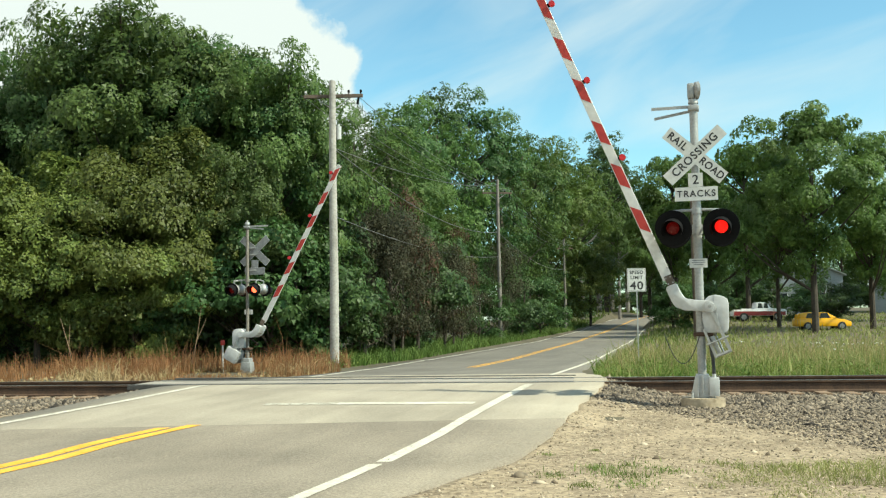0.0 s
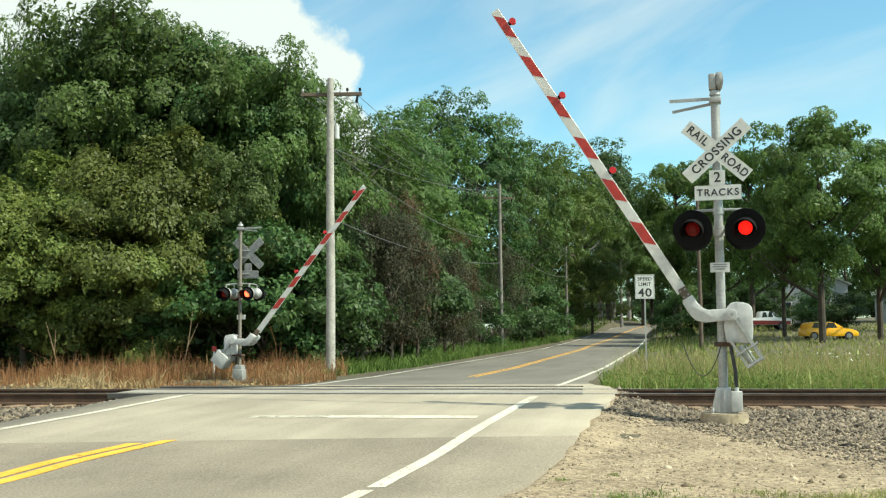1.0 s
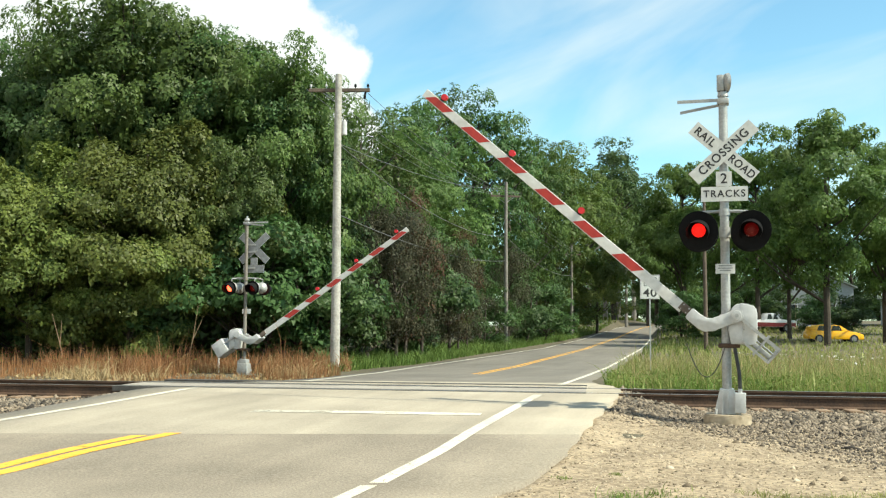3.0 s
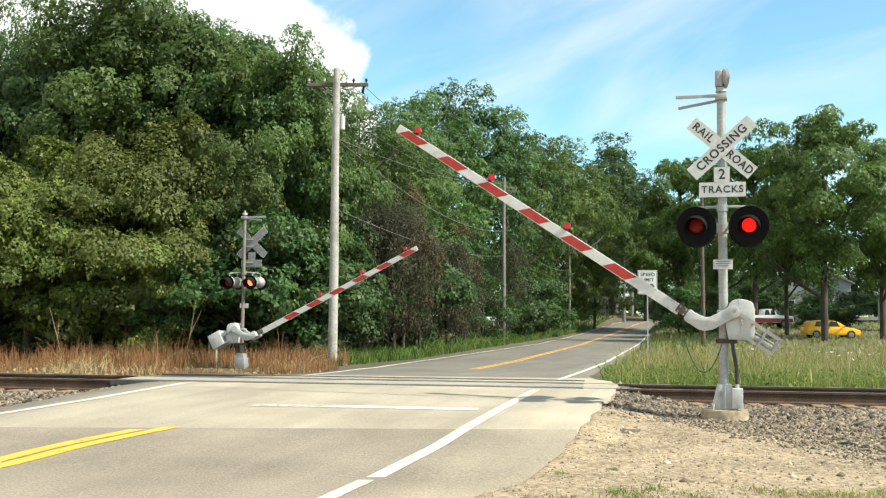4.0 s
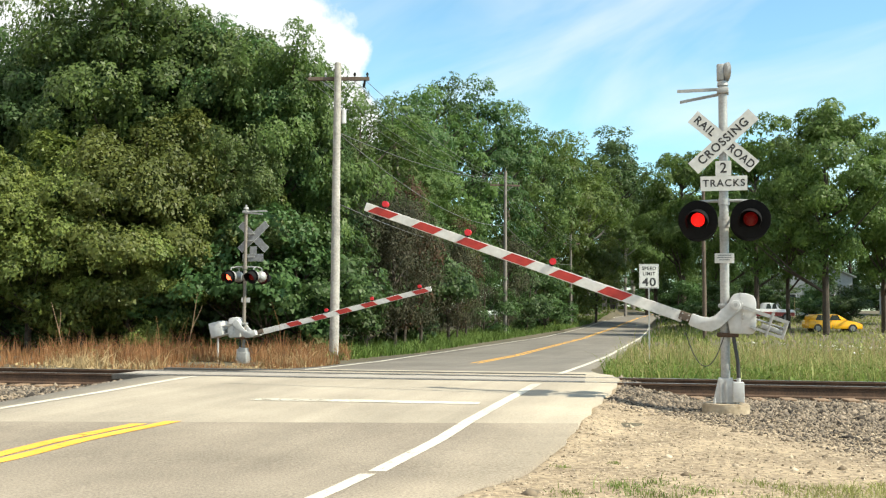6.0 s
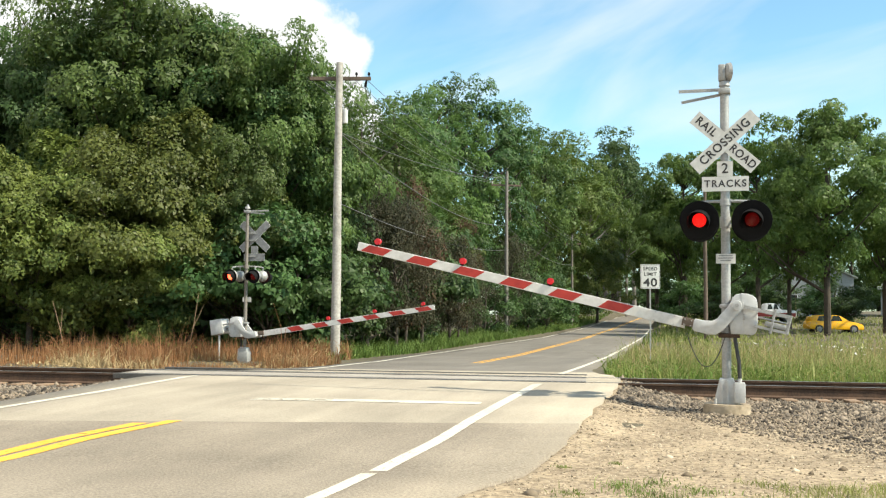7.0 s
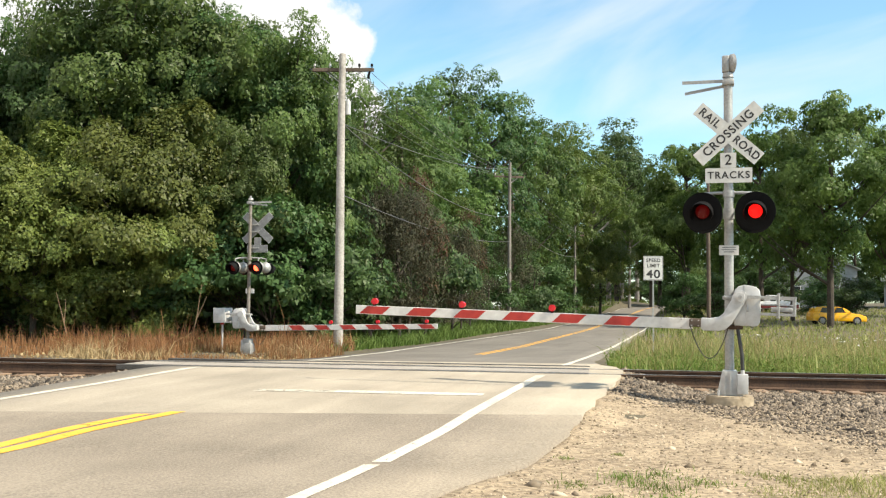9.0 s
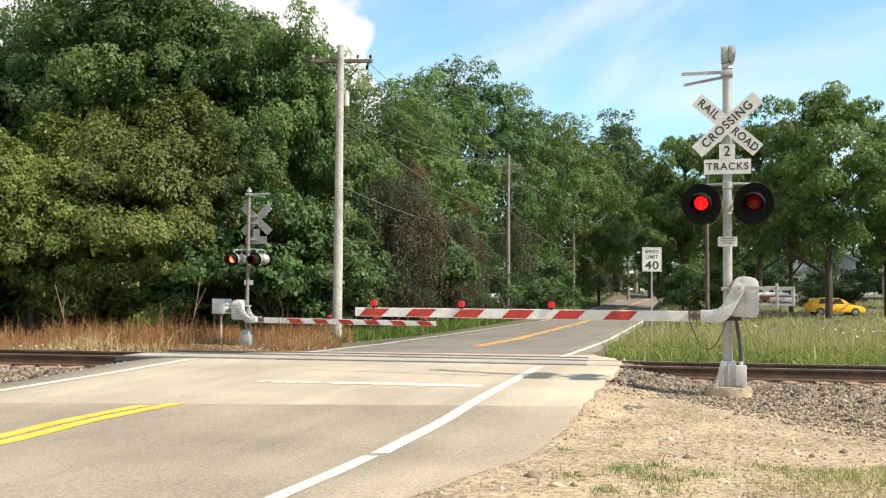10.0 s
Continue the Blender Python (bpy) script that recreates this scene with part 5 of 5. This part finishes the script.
# ---- beyond the meadow ----
def vehicle(name, m, label, profile, cabin, paint, wheels, length, stripe=None, tall=0.33):
    """A car seen from the side: profile and cabin are outlines in x (forward) and z."""
    g = thing(name, m, label, "car")
    part("body", slab(bmesh.new(), profile, -0.86, 0.86, 0.07), paint, g)
    bm = bmesh.new()
    slab(bm, cabin, -0.74, 0.74, 0.05)
    part("cabin", bm, paint, g)
    x0, x1 = min(p[0] for p in cabin), max(p[0] for p in cabin)
    z0, z1 = min(p[1] for p in cabin) + 0.06, max(p[1] for p in cabin) - 0.08
    for a, b in ((0.16, 0.47), (0.51, 0.80)):
        bm = bmesh.new()
        w = x1 - x0
        slab(bm, [(x0 + w * a, z0), (x0 + w * b, z0), (x0 + w * (b - 0.08), z1), (x0 + w * (a + 0.06), z1)], -0.752, 0.752)
        part("side_window", bm, GLASS_DARK, g, "dark side window", False)
    if stripe:
        bm = bmesh.new()
        slab(bm, [(-length / 2 + 0.05, 0.54), (length / 2 - 0.12, 0.54), (length / 2 - 0.12, 0.88), (-length / 2 + 0.05, 0.95)], -0.868, 0.868)
        part("side_band", bm, stripe, g, "maroon band along the side", False)
    for x in wheels:
        for s in (-1, 1):
            bm = bmesh.new()
            tube(bm, (x, s * 0.7, tall), (x, s * 0.885, tall), tall, sides=24)
            w = part("tyre", bm, TYRE, g, "black tyre")
            bm = bmesh.new()
            tube(bm, (x, s * 0.8, tall), (x, s * 0.893, tall), tall * 0.6, sides=18)
            part("rim", bm, SIGN_BACK, w, "grey rim")
    part("headlight", box(bmesh.new(), length / 2 - 0.22, length / 2 - 0.03, -0.8, -0.5, 0.62, 0.74, 0.02), GLASS_DARK, g)
    return g


vehicle("car", pose(29.25, 76.0, float(ground_z(np.array(29.25), np.array(76.0))), 0, 0, -4), "small yellow hatchback parked on the grass",
        [(-1.9, 0.3), (1.95, 0.26), (2.0, 0.5), (1.9, 0.66), (1.5, 0.78), (0.95, 0.86), (-1.75, 0.92), (-1.92, 0.84), (-1.98, 0.5)],
        [(-1.86, 0.86), (1.05, 0.84), (0.7, 1.06), (0.32, 1.27), (0.0, 1.33), (-0.7, 1.36), (-1.4, 1.32), (-1.75, 1.2)], CAR_YELLOW, (-1.25, 1.25), 3.9, None, 0.31)
vehicle("pickup_truck", pose(30.5, 95.0, float(ground_z(np.array(30.5), np.array(95.0))), 0, 0, -6), "white pickup truck with a maroon side band",
        [(-2.5, 0.5), (2.35, 0.5), (2.45, 0.7), (2.42, 1.0), (2.25, 1.12), (1.0, 1.2), (-2.4, 1.16), (-2.5, 1.0)],
        [(-0.45, 1.15), (1.1, 1.15), (0.62, 1.68), (0.42, 1.76), (-0.3, 1.76), (-0.42, 1.62)], CAR_WHITE, (-1.5, 1.6), 4.9, CAR_RED, 0.4)


def house(x, y, w, d, eaves, ridge, turn_by, label):
    z = float(ground_z(np.array(x), np.array(y)))
    g = thing("house", pose(x, y, z, 0, 0, turn_by), label, "house", "houses beyond the meadow")
    bm = bmesh.new()
    front = [(-w / 2, -0.5), (w / 2, -0.5), (w / 2, eaves), (0, ridge), (-w / 2, eaves)]
    slab(bm, front, -d / 2, d / 2)
    part("wall", bm, SIDING, g, "pale siding wall", False)
    for s in (-1, 1):
        bm = bmesh.new()
        k = (ridge - eaves) / (w / 2)
        slab(bm, [(s * (w / 2 + 0.4), eaves - 0.4 * k + 0.03), (0, ridge + 0.03), (0, ridge + 0.18), (s * (w / 2 + 0.4), eaves - 0.4 * k + 0.18)], -d / 2 - 0.3, d / 2 + 0.3)
        part("roof", bm, ROOF, g, "green-grey roof slope", False)
    for i, (u, zz) in enumerate(((-w * 0.25, 1.0), (w * 0.22, 1.0))):
        part("window", box(bmesh.new(), u - 0.5, u + 0.5, -d / 2 - 0.03, -d / 2 + 0.02, zz, zz + 1.3), GLASS_DARK, g, "dark window", False)
        for a in (-0.56, 0.5):
            part("window_frame", box(bmesh.new(), u + a, u + a + 0.06, -d / 2 - 0.05, -d / 2 + 0.02, zz - 0.06, zz + 1.36), CAR_WHITE, g, "white window frame", False)
    return g


house(44.0, 122.0, 9.0, 8.0, 4.4, 6.4, -12, "pale two-storey house half hidden by trees")
house(58.0, 118.0, 8.0, 12.0, 3.2, 5.2, 60, "low pale house with green-grey roof behind trees")

mb = thing("mailbox", pose(22.2, 104.0, float(ground_z(np.array(22.2 + 2.0), np.array(104.0))), 0, 0, 0), "dark mailbox on a wooden post by the road", "mailbox")
mb.location.x = float(edge_right(104.0)) + 0.9
part("post", box(bmesh.new(), -0.06, 0.06, -0.06, 0.06, -0.3, 1.0, 0.01), POLE_BROWN, mb)
bm = bmesh.new()
slab(bm, [(-0.5, 1.0), (0.5, 1.0), (0.5, 1.25), (0.42, 1.33), (-0.42, 1.33), (-0.5, 1.25)], -0.13, 0.13, 0.02)
part("box", bm, BLACK, mb, "black letter box")
pp = thing("roadside_post", pose(float(edge_right(110.0)) + 1.9, 110.0, 0.3), "short dark wooden post by the road", "post")
part("post", tube(bmesh.new(), (0, 0, -0.3), (0, 0, 1.9), 0.13, 0.12, 10), POLE_BROWN, pp)
part("cap", box(bmesh.new(), -0.3, 0.3, -0.1, 0.1, 1.8, 2.0, 0.03), BLACK, pp)

for x, y, h, lean in ((-12.1, 33.0, 1.9, -14), (-8.6, 34.6, 2.2, 10)):
    bm = bmesh.new()
    path_tube(bm, [(0, 0, -0.2), (0.03, 0, h * 0.5), (-0.02, 0.02, h)], [0.02, 0.016, 0.007], 6)
    path_tube(bm, [(0.02, 0, h * 0.45), (0.15, 0.05, h * 0.7), (0.22, 0.05, h * 0.85)], [0.015, 0.01, 0.005], 5)
    st = part("dead_stem", bm, TIE)
    st.matrix_world = pose(x, y, float(ground_z(np.array(x), np.array(y))), 0, lean, 0)
    tagged(st, "bare grey dead stem standing in dry grass", "dead stem", "dead stems by the track")


# ---- what moves ----
NEAR_ARM = [(0, 67.7), (0.5, 63.0), (1, 58.3), (1.5, 53.7), (2, 49.2), (2.5, 44.8), (3.2, 39.3), (4, 33.4), (4.5, 29.8), (5, 26.1), (5.5, 22.7), (6.2, 17.9),
            (7, 12.9), (7.5, 9.7), (8, 6.6), (8.5, 3.8), (9, 1.7), (9.5, 0.3), (10, 0.0)]
FAR_ARM = [(0, 61.7), (0.5, 56.5), (1, 51.4), (1.5, 46.8), (2, 42.4), (2.5, 38.3), (3.2, 32.9), (4, 27.0), (4.5, 23.4), (5, 20.0), (5.5, 16.7), (6.2, 12.8),
           (7, 8.8), (7.5, 6.5), (8, 4.4), (8.5, 2.7), (9, 1.4), (9.5, 0.2), (10, -0.2)]


# the lamps change over every 0.663 s, pair by pair
CHANGES = [0.15 + 0.663 * k for k in range(-1, 16)]


def bulb_rows(seat, second):
    """The bulb turns half round at every change, in three steps."""
    rows, turned = [], 180 if second else 0
    for at in CHANGES:
        for step, dt in enumerate((-0.1, -0.034, 0.034, 0.1)):
            if 0.0 <= at + dt <= 10.0:
                rows.append((at + dt, seat @ pose(0, 0, 0, 0, 0, turned + 60 * step)))
        turned += 180
    first, last = rows[0], rows[-1]
    return ([(0.0, first[1])] if first[0] > 0.01 else []) + rows + ([(10.0, last[1])] if last[0] < 9.99 else [])


def motions():
    walk(near_arm, [(t, pose(-0.155, 0, 1.66, 0, -a, 0)) for t, a in NEAR_ARM])
    walk(far_arm, [(t, pose(-0.155, 0, 1.30, 0, -a, 0)) for t, a in FAR_ARM])
    for second, bulb, seat in near_bulbs + far_bulbs:
        walk(bulb, bulb_rows(seat, second))


motions()
